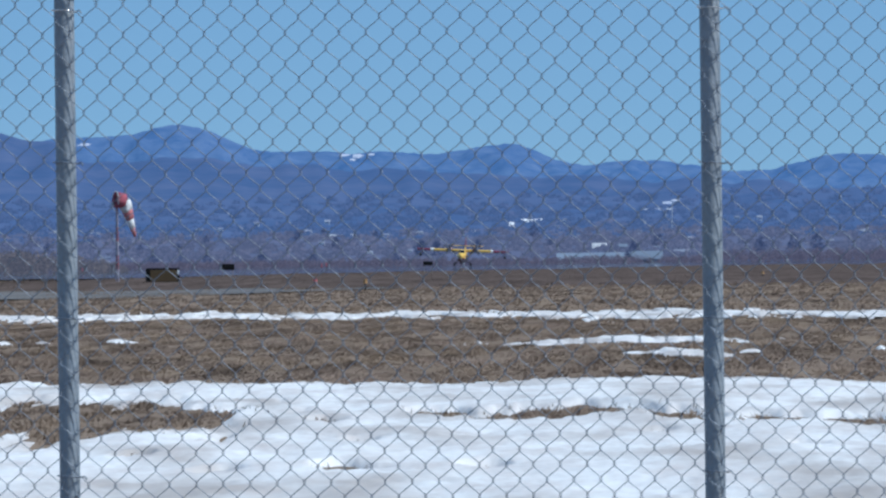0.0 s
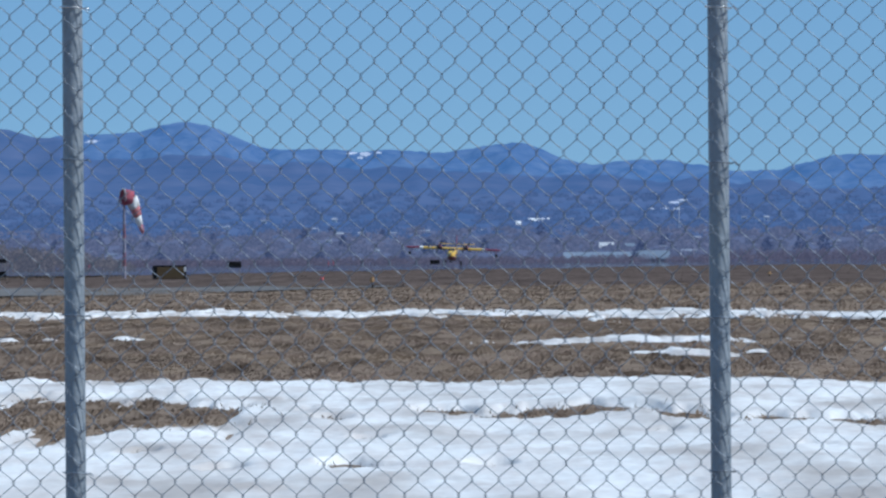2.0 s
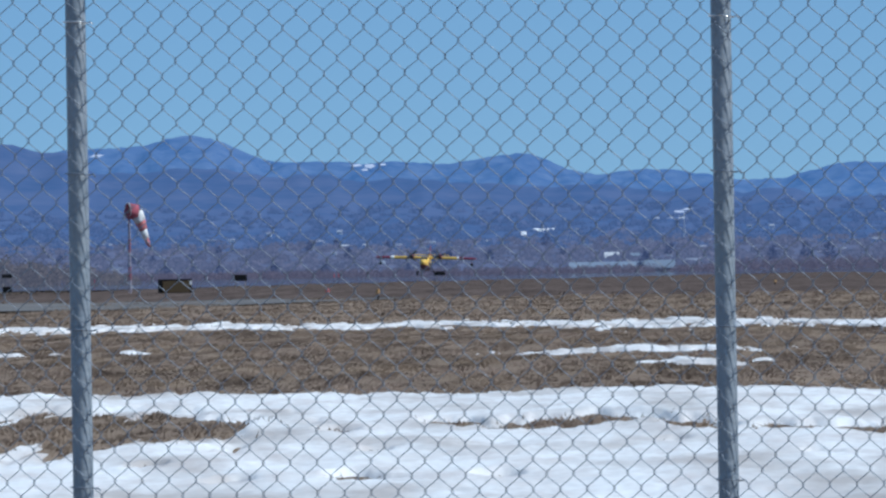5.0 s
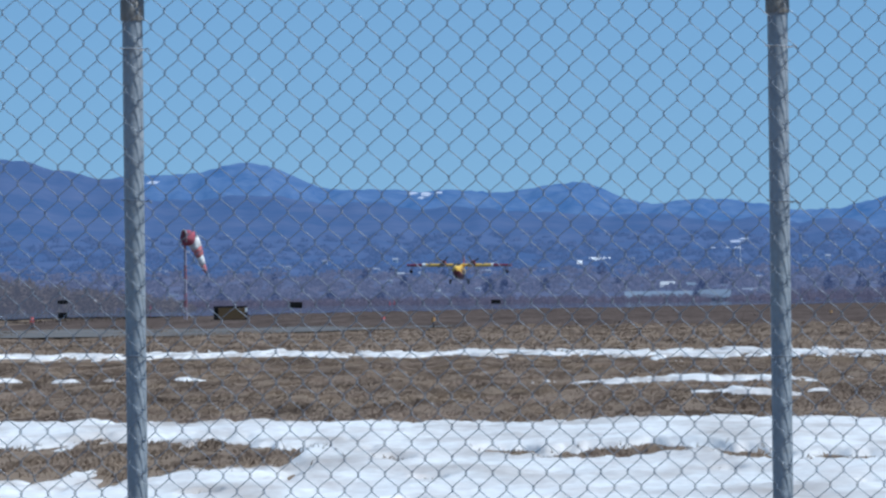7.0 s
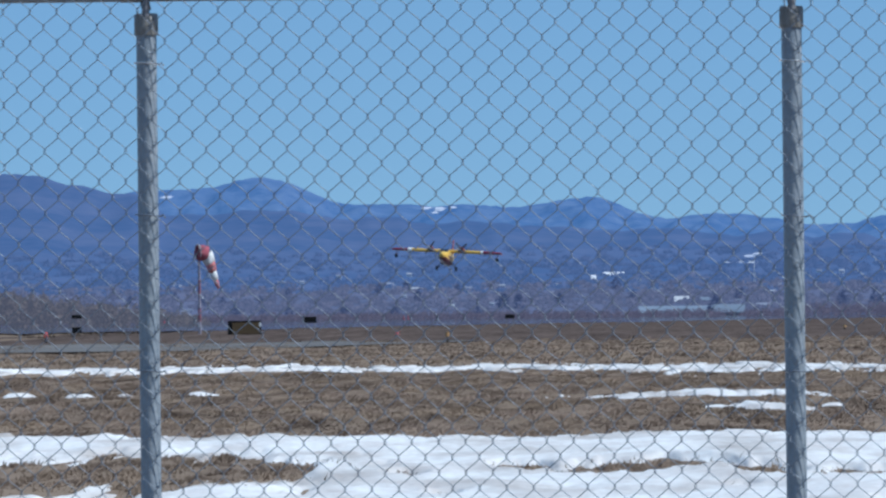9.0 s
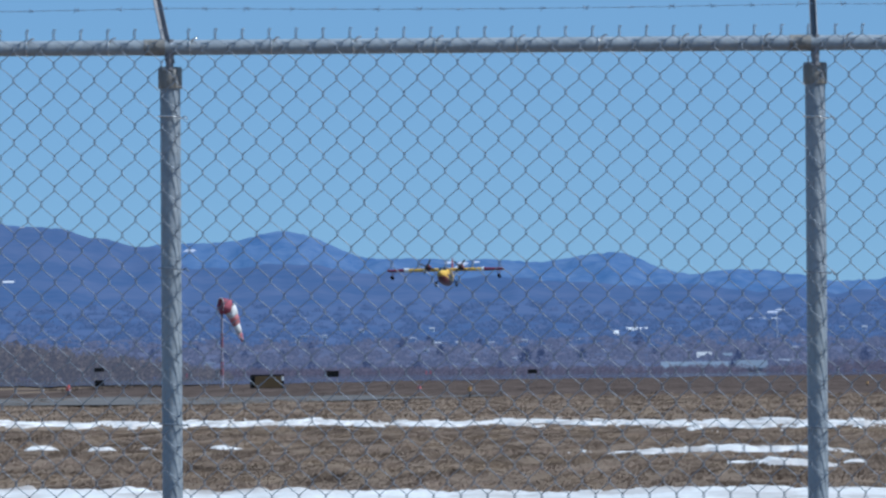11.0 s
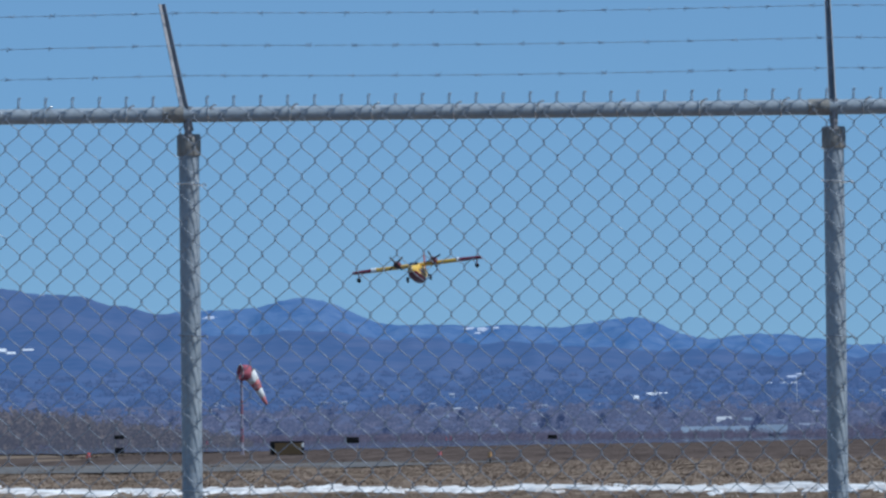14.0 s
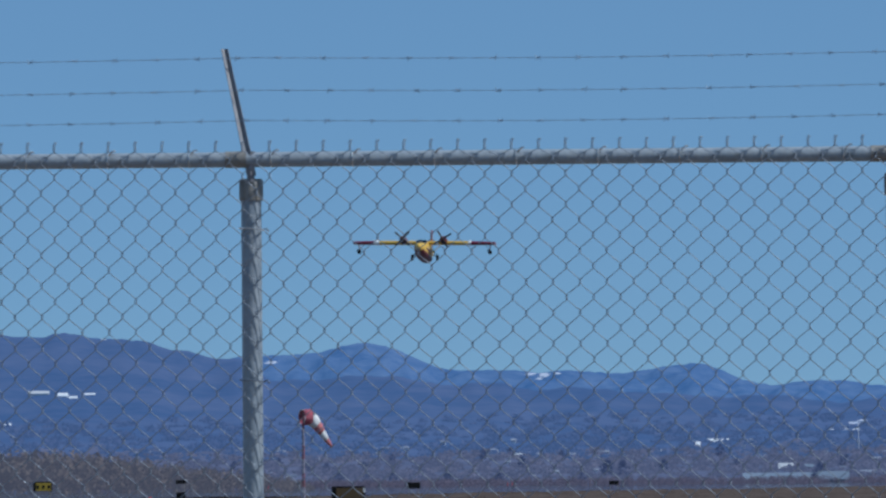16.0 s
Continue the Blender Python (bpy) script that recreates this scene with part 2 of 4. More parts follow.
def foil(x0, x1, chord0, chord1, thick0, thick1, y0, y1, z0=0.0, z1=0.0):
    """A piece of wing from x0 to x1."""
    shape = ((0, 0), (0.03, 0.32), (0.12, 0.5), (0.35, 0.55), (0.7, 0.3), (1, 0.02), (0.7, -0.18), (0.35, -0.4), (0.12, -0.4), (0.03, -0.25))
    bm = bmesh.new()
    ends = []
    for x, ch, th, y, z in ((x0, chord0, thick0, y0, z0), (x1, chord1, thick1, y1, z1)):
        ends.append([bm.verts.new((x, y + ch * s, z + th * h)) for s, h in shape])
    k = len(shape)
    for i in range(k):
        bm.faces.new((ends[0][i], ends[0][(i + 1) % k], ends[1][(i + 1) % k], ends[1][i]))
    bm.faces.new(ends[0])
    bm.faces.new(ends[1][::-1])
    return bm


# ---- ground ----
PX = math.tan(radians(3.5)) / 784  # one unit of bearing


def fall(y):
    """The airfield falls away gently towards the runway."""
    s = np.clip((np.asarray(y, float) - 450) / 1500, 0, 1)
    return -1.5 * s * s * (3 - 2 * s)


def wave(x, y, seed, *terms):
    """Smooth uneven field made of crossed waves; terms are (wavelength across, wavelength along, height)."""
    rng = np.random.RandomState(seed)
    out = np.zeros(np.broadcast(x, y).shape)
    for wx, wy, h in terms:
        for _ in range(6):
            a, p, q = rng.uniform(-1, 1), rng.uniform(0, 6.28), rng.uniform(0.6, 1.5)
            out = out + h / 2.4 * np.sin(6.283 * (x * q / wx + y * a / wy) + p + 1.3 * np.sin(x * 2.1 * q / wx + p * 3))
    return out


def ground_z(x, y):
    near = np.clip((np.asarray(y, float) - 20) / 40, 0, 1)
    return fall(y) + near * wave(x, y, 3, (9, 30, 0.03), (2.2, 9, 0.012))


SNOW_SPOTS = [  # centre, half sizes of the thin leftovers of snow
    (3.15, 136.0, 2.35, 5.0), (4.6, 138.5, 1.6, 3.0), (3.75, 116.0, 1.05, 3.4), (5.0, 118.0, 0.2, 0.45), (-6.45, 143.0, 0.46, 1.9), (-8.75, 142.0, 0.3, 1.2),
    (-7.9, 142.0, 0.2, 0.8), (-9.9, 142.0, 0.42, 1.8), (7.3, 121.0, 0.1, 0.8)]
BARE_SPOTS = [  # where the turf shows through the near snow
    (-4.35, 71.5, 1.75, 8.0, 1.0), (-3.2, 74.0, 0.85, 2.6, 1.0), (-8.3, 72.8, 3.2, 3.2, 1.0), (1.18, 73.0, 0.6, 2.2, 1.0), (0.75, 71.8, 0.3, 0.8, 1.0), (2.3, 69.6, 0.24, 1.9, 1.0),
    (3.4, 67.4, 0.5, 1.4, 1.0), (3.75, 65.8, 0.4, 0.6, 1.0), (-0.7, 55.0, 0.22, 0.45, 1.0), (4.8, 69.5, 0.5, 1.2, 1.0), (-0.1, 75.0, 0.22, 1.2, 1.0), (-0.83, 55.7, 0.14, 0.5, 1.0),
    (4.2, 66.5, 0.3, 0.7, 1.0), (0.25, 72.0, 0.15, 0.5, 1.0), (-1.7, 54.2, 0.13, 0.45, 1.0), (0.3, 55.4, 0.12, 0.4, 1.0),
    (-0.75, 63.0, 0.1, 0.5, 1.0), (1.9, 64.5, 0.1, 0.4, 1.0), (-2.5, 58.0, 0.1, 0.4, 1.0), (-1.2, 70.0, 0.12, 0.6, 1.0), (2.9, 58.5, 0.09, 0.35, 1.0)]


def snow_depth(x, y):
    """Snow above the turf in metres; below zero there is none."""
    ragged = wave(x, y, 11, (1.4, 14, 1.0), (0.5, 6, 0.6), (0.17, 3, 0.35))
    field = 0.05 * (93.2 - 0.75 * np.clip(x, 0, 9) - y + 0.9 * ragged)
    for cx, cy, rx, ry, k in BARE_SPOTS:
        d = np.sqrt(((x - cx) / rx) ** 2 + ((y - cy) / ry) ** 2)
        field = np.minimum(field, (d - (1.15 if rx < 1 else 0.98) + (0.34 if rx < 1 else 0.24) * ragged) * 0.13 + (1 - k) * 0.3)
    mid = 204 - 0.5 * x - 1.7 * np.clip(x, 0, 20) + 3 * np.sin(x / 6.0)
    band = 0.03 * (8 + 0.17 * x + 0.12 * np.clip(x, 0, 20) - np.abs(y - mid) + 5 * ragged)
    out = np.maximum(field, band)
    for cx, cy, rx, ry in SNOW_SPOTS:
        d = np.sqrt(((x - cx) / rx) ** 2 + ((y - cy) / ry) ** 2)
        out = np.maximum(out, (1 - d + 0.24 * ragged) * 0.12)
    return np.clip(out, -0.06, 0.075)


def sheet(name, xs, ys, z, material, smooth=True):
    X, Y = np.meshgrid(xs, ys)
    V = np.stack([X, Y, z(X, Y)], -1).reshape(-1, 3)
    w = len(xs)
    i = (np.arange(len(ys) - 1)[:, None] * w + np.arange(w - 1)[None, :]).ravel()
    F = np.stack([i, i + 1, i + 1 + w, i + w], -1)
    return V, F


xs = np.concatenate([-np.geomspace(2600, 26, 24), np.arange(-25, 25.1, 0.5), np.geomspace(26, 2600, 24)])
ys = np.concatenate([np.linspace(-900, 20, 12), np.arange(24, 240, 1.5), np.geomspace(240, 3400, 70)])
V, F = sheet("ground", xs, ys, lambda x, y: ground_z(x, y), GROUND)
tagged(link("ground", V, F, GROUND, smooth=True), "dry brown winter turf of a wide flat airfield", "ground", kind="structure")


def snow_sheet(label, x0, x1, dx, y0, y1, dy):
    xs, ys = np.arange(x0, x1, dx), np.arange(y0, y1, dy)

    def top(x, y):
        lumps = wave(x, y, 21, (1.6, 5.0, 0.009), (0.4, 1.0, 0.007), (0.11, 0.4, 0.006))
        return ground_z(x, y) + snow_depth(x, y) + np.clip(snow_depth(x, y) * 10, 0, 1) * lumps - 0.012
    V, F = sheet("snow", xs, ys, top, SNOW)
    keep = (V[F][:, :, 2] - ground_z(V[F][:, :, 0], V[F][:, :, 1])).max(1) > -0.03
    F = F[keep]
    used = np.unique(F)
    index = np.zeros(len(V), int)
    index[used] = np.arange(len(used))
    tagged(link("snow", V[used], index[F], SNOW, smooth=True), label, "snow", kind="stuff")


snow_sheet("old wet snow with brown stains, melting back from the turf", -9, 8, 0.05, 26, 97, 0.3)
snow_sheet("thin white leftovers of snow on dry grass", -13, 10, 0.06, 105, 152, 0.5)
snow_sheet("long narrow bank of white snow across the turf", -22, 20, 0.09, 172, 236, 0.8)


def turf(name, label, count, x0, x1, y0, y1, tall, wide, seed, material=GRASS, blades=5):
    """Many dry tufts, none of them on snow."""
    rng = np.random.RandomState(seed)
    y = np.sqrt(rng.uniform(y0 ** 2, y1 ** 2, count))
    k = y / y1
    x = rng.uniform(0, 1, count) * (x1 - x0) * k + x0 * k
    clump = wave(x, y, 5, (1.5, 12, 0.5), (0.5, 4, 0.5))
    ok = (snow_depth(x, y) < 0.0) & (rng.uniform(-1.1, 0.7, count) < clump)
    x, y, clump = x[ok], y[ok], clump[ok]
    n = len(x)
    z = ground_z(x, y) - 0.01
    bx = np.repeat(x, blades) + rng.normal(0, wide, n * blades)
    by = np.repeat(y, blades) + rng.normal(0, wide, n * blades)
    bz = np.repeat(z, blades)
    h = np.repeat(np.clip(0.7 + 0.5 * clump, 0.3, 1.5), blades) * tall * rng.uniform(0.5, 1.2, n * blades)
    lean = rng.normal(0, 0.7, n * blades) * h
    w = rng.uniform(0.5, 1.2, n * blades) * wide * 0.3
    A = np.stack([bx - w, by, bz], -1)
    B = np.stack([bx + w, by + w, bz], -1)
    C = np.stack([bx + lean, by + rng.normal(0, 0.4, n * blades) * h, bz + h], -1)
    V = np.stack([A, B, C], 1).reshape(-1, 3)
    Fa = np.arange(len(V)).reshape(-1, 3)
    tagged(link(name, V, Fa, material), label, "grass", kind="stuff")


turf("dry_grass", "matted dry brown grass in tufts between snow patches", 60000, -17, 12.5, 92, 192, 0.05, 0.07, 1)
turf("dry_grass", "short dry brown grass where the snow has melted", 9000, -8, 6, 60, 84, 0.06, 0.05, 2, blades=6)
turf("dry_grass", "pale dry grass beyond the snow bank", 20000, -36, 28, 205, 400, 0.09, 0.13, 3, blades=4)


STALK = mat("dead_stalks", (0.10, 0.075, 0.055), (0.24, 0.19, 0.14), scale=2, rough=0.9, island=0.7)
rs = np.random.RandomState(17)
P = []
for cx, cy, rx, ry, k in BARE_SPOTS:
    n = int(110 * min(rx, 1.5) + 6)
    a, d = rs.uniform(0, 6.283, n), 0.55 + 0.75 * rs.beta(1.5, 2.0, n)
    x, y = cx + rx * d * np.cos(a) * 1.3, cy + ry * d * np.sin(a)
    z = ground_z(x, y) + np.clip(snow_depth(x, y), 0, 1)
    h, w = rs.uniform(0.008, 0.05, n), rs.uniform(0.004, 0.012, n)
    lean = rs.normal(0, 0.9, n) * h
    P.append(np.stack([np.stack([x - w, y, z - 0.03], -1), np.stack([x + w, y, z - 0.03], -1), np.stack([x + lean, y, z + h], -1)], 1))
V = np.concatenate(P).reshape(-1, 3)
tagged(link("dead_stalks", V, np.arange(len(V)).reshape(-1, 3), STALK), "dead brown stalks sticking out of the thin snow", "grass", kind="stuff")
HEATH_GRASS = mat("dark_grass_blades", (0.06, 0.048, 0.042), (0.16, 0.125, 0.10), scale=0.1, rough=0.9, island=0.6)
turf("dark_grass", "dark rough grass along the far taxiway edge", 9000, -70, 75, 388, 1000, 0.16, 0.3, 4, HEATH_GRASS, 4)


def flat(name, corners, lift, material, label, category):
    """A paved sheet that follows the ground."""
    (xa0, xa1, ya), (xb0, xb1, yb) = corners
    V, F = [], []
    n = 24
    for i in range(n + 1):
        s = i / n
        y = ya + (yb - ya) * s
        for x in (xa0 + (xb0 - xa0) * s, xa1 + (xb1 - xa1) * s):
            V.append((x, y, float(fall(y)) + lift))
    for i in range(n):
        F.append((2 * i, 2 * i + 1, 2 * i + 3, 2 * i + 2))
    return tagged(link(name, V, F, material, smooth=True), label, category, kind="structure")


flat("taxiway", ((-300, -14, 312), (-300, 4, 425)), 0.05, ASPHALT, "grey asphalt taxiway crossing the airfield", "taxiway")
xs, ys = np.concatenate([np.arange(-42, 60, 0.7), np.geomspace(60, 900, 20)]), np.geomspace(372, 3150, 110)
V, F = sheet("heath", xs, ys, lambda x, y: ground_z(x, y) + np.clip((y - 386 - 5 * wave(x, y, 51, (9, 60, 1.0), (3, 20, 0.5))) * 0.008, -0.06, 0.12)
             + np.clip((x + 30) * 0.02, -0.1, 0), HEATH)
tagged(link("rough_turf", V, F, HEATH, smooth=True), "darker rough turf between the taxiway and the runway", "ground", kind="structure")
# the runway's near edge slants away, fitted to the camera's view; bearings and the rise at which the rough turf ends
EDGE = ((-2600, -35), (-900, -33), (-500, -31), (-307, -27), (-7, -24), (393, -21), (600, -20), (1300, -19))
us = np.arange(-2600, 1301, 10.0)
rise = np.interp(us, *zip(*EDGE)) + wave(us, us * 0, 52, (300, 90, 0.7), (70, 90, 0.4), (22, 90, 0.3))
far = np.geomspace(420, 2900, 600)
near = np.interp(rise, (fall(far) - EYE) / far / PX, far)
S = np.linspace(0, 1, 24)[:, None]
Y = near[None, :] * (1 - S) + 2950 * S
V = np.stack([us[None, :] * PX * Y, Y, fall(Y) + 0.16], -1).reshape(-1, 3)
w = len(us)
i = (np.arange(23)[:, None] * w + np.arange(w - 1)[None, :]).ravel()
tagged(link("runway", V, np.stack([i, i + 1, i + 1 + w, i + w], -1), RUNWAY, smooth=True), "long distant runway sheet, mirror-smooth to imitate a mirage", "runway", kind="structure")


# ---- distance ----
BUMPS = [(-1150, 120, 7.0), (-960, 130, 14.0), (-860, 60, 4.0), (-740, 80, -15.3), (-480, 55, 23.1), (-410, 50, 16.9), (-300, 110, -15.9),
         (-160, 60, -10.0), (0, 90, -15.0), (60, 70, 15.0), (140, 40, 13.0), (250, 90, -18.1), (355, 55, 1.6), (450, 80, -9.5),
         (550, 90, -17.0), (700, 75, 17.0), (820, 90, 13.5)]


def skyline(u):
    return 193 - 0.05 * u + sum(h * np.exp(-((u - c) / w) ** 2) for c, w, h in BUMPS) + wave(u, u * 0, 31, (70, 90, 1.0), (22, 30, 0.7))


def shoulder(u):
    low = 151 - 0.045 * u + 10 * np.exp(-((u + 380) / 130) ** 2) + wave(u, u * 0, 32, (240, 200, 3.5), (60, 90, 1.0))
    k = np.clip((-628.0 - u) / 70, 0, 1)
    k = k * k * (3 - 2 * k)
    return low * (1 - k) + (skyline(u) + 1.5) * k


def slope_at(u, v):
    """The place on the wooded slope at the bearing u and the rise v."""
    s = np.clip((v + 12) / (shoulder(u) + 12), 0, 1)
    y = 3150 + 1250 * s
    return u * PX * y, y, v * PX * y + EYE


u = np.arange(-2600, 2601, 10.0)
s = np.linspace(0, 1, 60)
U, S = np.meshgrid(u, s)
Y = 3150 + 1250 * S
rise = -12 + (shoulder(U) + 12) * S
V = np.stack([U * PX * Y, Y, rise * PX * Y + EYE + wave(U, S * 300, 41, (150, 90, 0.8), (60, 60, 0.3)) * S], -1).reshape(-1, 3)
w = len(u)
i = (np.arange(len(s) - 1)[:, None] * w + np.arange(w - 1)[None, :]).ravel()
tagged(link("far_slope", V, np.stack([i, i + 1, i + 1 + w, i + w], -1), SLOPE, smooth=True), "long wooded slope above the valley town, painted and glowing haze blue", "hillside", kind="structure")
# sheet over the slope's foot whose colour and glow paint the valley haze
v = np.linspace(-12.5, 60, 30)
U, W = np.meshgrid(u, v)
W = np.where(W > 30, 30 + (W - 30) * (0.55 + 0.3 * np.sin(U / 190) + wave(U, W, 44, (120, 900, 0.2), (35, 900, 0.12))), W)
X, Y, Z = slope_at(U, W)
V = np.stack([X, Y, Z + 0.55 + 0.3 * wave(U, W, 43, (50, 20, 0.5))], -1).reshape(-1, 3)
w = len(u)
i = (np.arange(len(v) - 1)[:, None] * w + np.arange(w - 1)[None, :]).ravel()
tagged(link("town_ground", V, np.stack([i, i + 1, i + 1 + w, i + w], -1), TOWN, smooth=True), "valley floor of the far town, tinted greyish with painted haze", "ground", kind="structure")
s = np.linspace(0, 1.25, 40)
U, S = np.meshgrid(u, s)
Y = 4420 + 330 * S
top = np.where(S <= 1, 90 + (skyline(U) - 90) * np.sin(np.clip(S, 0, 1) * math.pi / 2) ** 0.8, skyline(U) - (S - 1) * 200)
V = np.stack([U * PX * Y, Y, top * PX * Y + EYE + wave(U, S * 260, 42, (90, 70, 1.6), (30, 30, 0.6)) * np.sin(np.clip(S, 0, 1) * math.pi)], -1).reshape(-1, 3)
i = (np.arange(len(s) - 1)[:, None] * w + np.arange(w - 1)[None, :]).ravel()
tagged(link("mountains", V, np.stack([i, i + 1, i + 1 + w, i + w], -1), MOUNTAIN, smooth=True), "row of rounded mountains on the horizon, painted and glowing haze blue", "mountains", kind="structure")


def crowns(name, label, spots, material, leaves, seed, size=0.2, category="trees"):
    """Far woods: ragged crowns of small leaf and twig clumps. spots: place, radius, height."""
    rng = np.random.RandomState(seed)
    P = []
    for x, y, z, r, h in spots:
        d = rng.normal(size=(leaves, 3))
        d /= np.linalg.norm(d, axis=1)[:, None]
        d *= rng.uniform(0.3, 1.0, leaves)[:, None]
        c = np.stack([x + d[:, 0] * r, y + d[:, 1] * r, z + h * (0.5 + 0.5 * d[:, 2])], -1)
        t = rng.normal(size=(leaves, 3, 3)) * r * size
        P.append(c[:, None, :] + t)
    V = np.concatenate(P).reshape(-1, 3)
    tagged(link(name, V, np.arange(len(V)).reshape(-1, 3), material), label, category, kind="stuff")


rng = np.random.RandomState(9)
spots = []
for _ in range(1900):
    uu = rng.uniform(-1450, 1300)
    vv = -8 + 52 * rng.beta(1.0, 1.2)
    x, y, z = slope_at(uu, vv)
    r = rng.uniform(1.6, 4.2)
    spots.append((x, y, z - 0.5, r, r * rng.uniform(0.6, 1.0)))
crowns("far_woods", "bare trees scattered through the far town, hazed blue-grey by glow", spots, FAR_TREE, 84, 5, 0.24)
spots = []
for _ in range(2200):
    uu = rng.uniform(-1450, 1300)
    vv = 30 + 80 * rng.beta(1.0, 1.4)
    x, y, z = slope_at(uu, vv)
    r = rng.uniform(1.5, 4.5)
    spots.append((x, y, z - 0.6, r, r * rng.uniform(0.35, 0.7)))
crowns("hillside_woods", "bare woods climbing the far slope, hazed purple-blue by glow", spots, FAR_WOOD, 60, 7, 0.26)
spots = []
for _ in range(420):
    uu = rng.uniform(-1500, -560)
    k = np.clip((-560 - uu) / 450, 0, 1)
    y = rng.uniform(1950, 2200)
    h = (2.2 + 9.5 * k ** 0.7) * rng.uniform(0.75, 1.1)
    spots.append((uu * PX * y, y, float(fall(y)) - 0.3, h * 0.3, h))
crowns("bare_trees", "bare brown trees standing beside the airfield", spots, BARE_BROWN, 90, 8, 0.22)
spots = []
for _ in range(1500):
    uu = rng.uniform(-1000, 1400)
    y = rng.uniform(2960, 3120)
    if 328 < uu < 392 and rng.uniform() < 0.7:  # thinned to fit the camera's view of the hangar
        continue
    h = rng.uniform(2.0, 5.2) * (1.35 if uu > 480 else 0.8)
    spots.append((uu * PX * y, y, -1.8, 2.0, h))
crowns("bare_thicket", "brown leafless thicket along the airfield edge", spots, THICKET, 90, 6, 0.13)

def tree(uu, vv, h, slim):
    """A dark conifer of the town, on the slope."""
    x, y, z = slope_at(uu, vv)
    e = base("tree", pose(x, y, z), "dark evergreen tree among the far houses", "tree", "trees of the far town")
    part("trunk", rod(bmesh.new(), (0, 0, -0.3), (0, 0, h * 0.5), h * 0.05, h * 0.02, 6), THICKET, e)
    r = np.random.RandomState(int(abs(uu) * 7 + h * 10))
    V = []
    for k in range(150):
        q = r.uniform(0.08, 1)
        rad = math.sin(math.pi * min(1.0, q * 0.9 + 0.1)) * h * slim * 0.8 * r.uniform(0.3, 1.0) + h * 0.03
        a = r.uniform(0, 6.28)
        c = np.array([rad * math.cos(a), rad * math.sin(a), q * h])
        V += [c + r.normal(size=3) * h * 0.075 for _ in range(3)]
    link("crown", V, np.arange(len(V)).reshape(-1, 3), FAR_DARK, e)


for uu, vv, h, slim in ((-320, -16, 6.8, 0.62), (-232, -12, 5.5, 0.5), (-85, -16, 6.0, 0.4), (325, -14, 5.5, 0.3), (380, 14, 6.0, 0.75), (-573, 12, 4.5, 0.6), (-536, 12, 4.5, 0.6), (-515, -8, 5, 0.7), (-463, -10, 5, 0.75), (-420, -10, 5, 0.7), (-190, 14, 6, 0.5), (-40, -2, 8, 0.4), (-12, -2, 8, 0.45), (60, 8, 6, 0.5), (335, -4, 7, 0.35),
                        (-420, 25, 5, 0.5), (-470, 12, 5, 0.5), (-260, 32, 5, 0.6), (-210, 36, 5, 0.5), (160, 34, 6, 0.6), (190, 14, 5, 0.5),
                        (560, -2, 8, 0.4), (620, 2, 8, 0.6), (660, -2, 9, 0.5), (-620, 20, 5, 0.5), (-700, 14, 5, 0.5), (480, 30, 6, 0.5), (-120, 30, 5, 0.5)):
    tree(uu, vv, h, slim)


def house(uu, vv, wide, tall, bright=False, label="small pale house on the far slope", skin=None, name="house", category="house", flat_roof=False):
    x, y, z = slope_at(uu, vv)
    w, h = wide * PX * y, tall * PX * y
    e = base(name, pose(x, y, z), label, category, "houses of the far town" if name == "house" else "")
    d = max(w * 0.5, 3.0)
    if skin:
        flat_roof = False
    eave = h * (0.9 if flat_roof else 0.3 if skin else 0.6)
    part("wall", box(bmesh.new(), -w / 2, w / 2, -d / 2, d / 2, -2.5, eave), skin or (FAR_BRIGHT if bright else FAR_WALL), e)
    bm = bmesh.new()
    if flat_roof:
        box(bm, -w / 2 - 0.15, w / 2 + 0.15, -d / 2 - 0.15, d / 2 + 0.15, eave, h)
    else:
        a = [bm.verts.new(p) for p in ((-w / 2 - .2, -d / 2 - .3, eave), (w / 2 + .2, -d / 2 - .3, eave), (w / 2 + .2, d / 2 + .3, eave), (-w / 2 - .2, d / 2 + .3, eave),
                                       (-w / 2 - .2, 0, h), (w / 2 + .2, 0, h))]
        for f in ((0, 1, 5, 4), (2, 3, 4, 5), (0, 4, 3), (1, 2, 5), (0, 3, 2, 1)):
            bm.faces.new([a[k] for k in f])
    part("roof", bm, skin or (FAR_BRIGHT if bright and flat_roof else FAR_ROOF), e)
    if skin:
        return
    n = max(2, int(wide / 6))
    for k in range(n):
        cx = -w / 2 + w * (k + 0.5) / n
        # windows share the dark trees' haze glow; no light burns inside
        part("window", box(bmesh.new(), cx - w / n * 0.22, cx + w / n * 0.22, -d / 2 - 0.06, -d / 2 + 0.05, eave * 0.35, eave * 0.75), FAR_DARK, e)


for _ in range(46):
    cu, cv = rng.uniform(-1250, 1000), rng.choice((8, 20, 32, 40, 46)) + rng.normal(0, 2.5)
    for _ in range(rng.randint(2, 6)):
        house(cu + rng.normal(0, 22), cv + rng.normal(0, 1.5), rng.uniform(5, 14), rng.uniform(3, 6))
house(158, 60, 38, 7, True, "long white factory on the wooded slope", FAR_BRIGHT, "factory", "factory", True)
house(-277, -10, 58, 9, False, "long low pale store at the edge of the town", None, "store", "shed", True)
house(-197, 40, 80, 4.5, False, "long pale flat roof among the trees", FAR_WALL, "warehouse", "warehouse", True)
house(-217, 34, 13, 5, True)
house(-45, 41, 18, 7, True)
house(-330, 46, 30, 4)
house(-500, 37, 48, 5)
house(-395, 52, 8, 6, True)
house(-432, 53, 16, 4)
house(-446, 33, 18, 4, True)
house(215, 60, 6, 7, True)
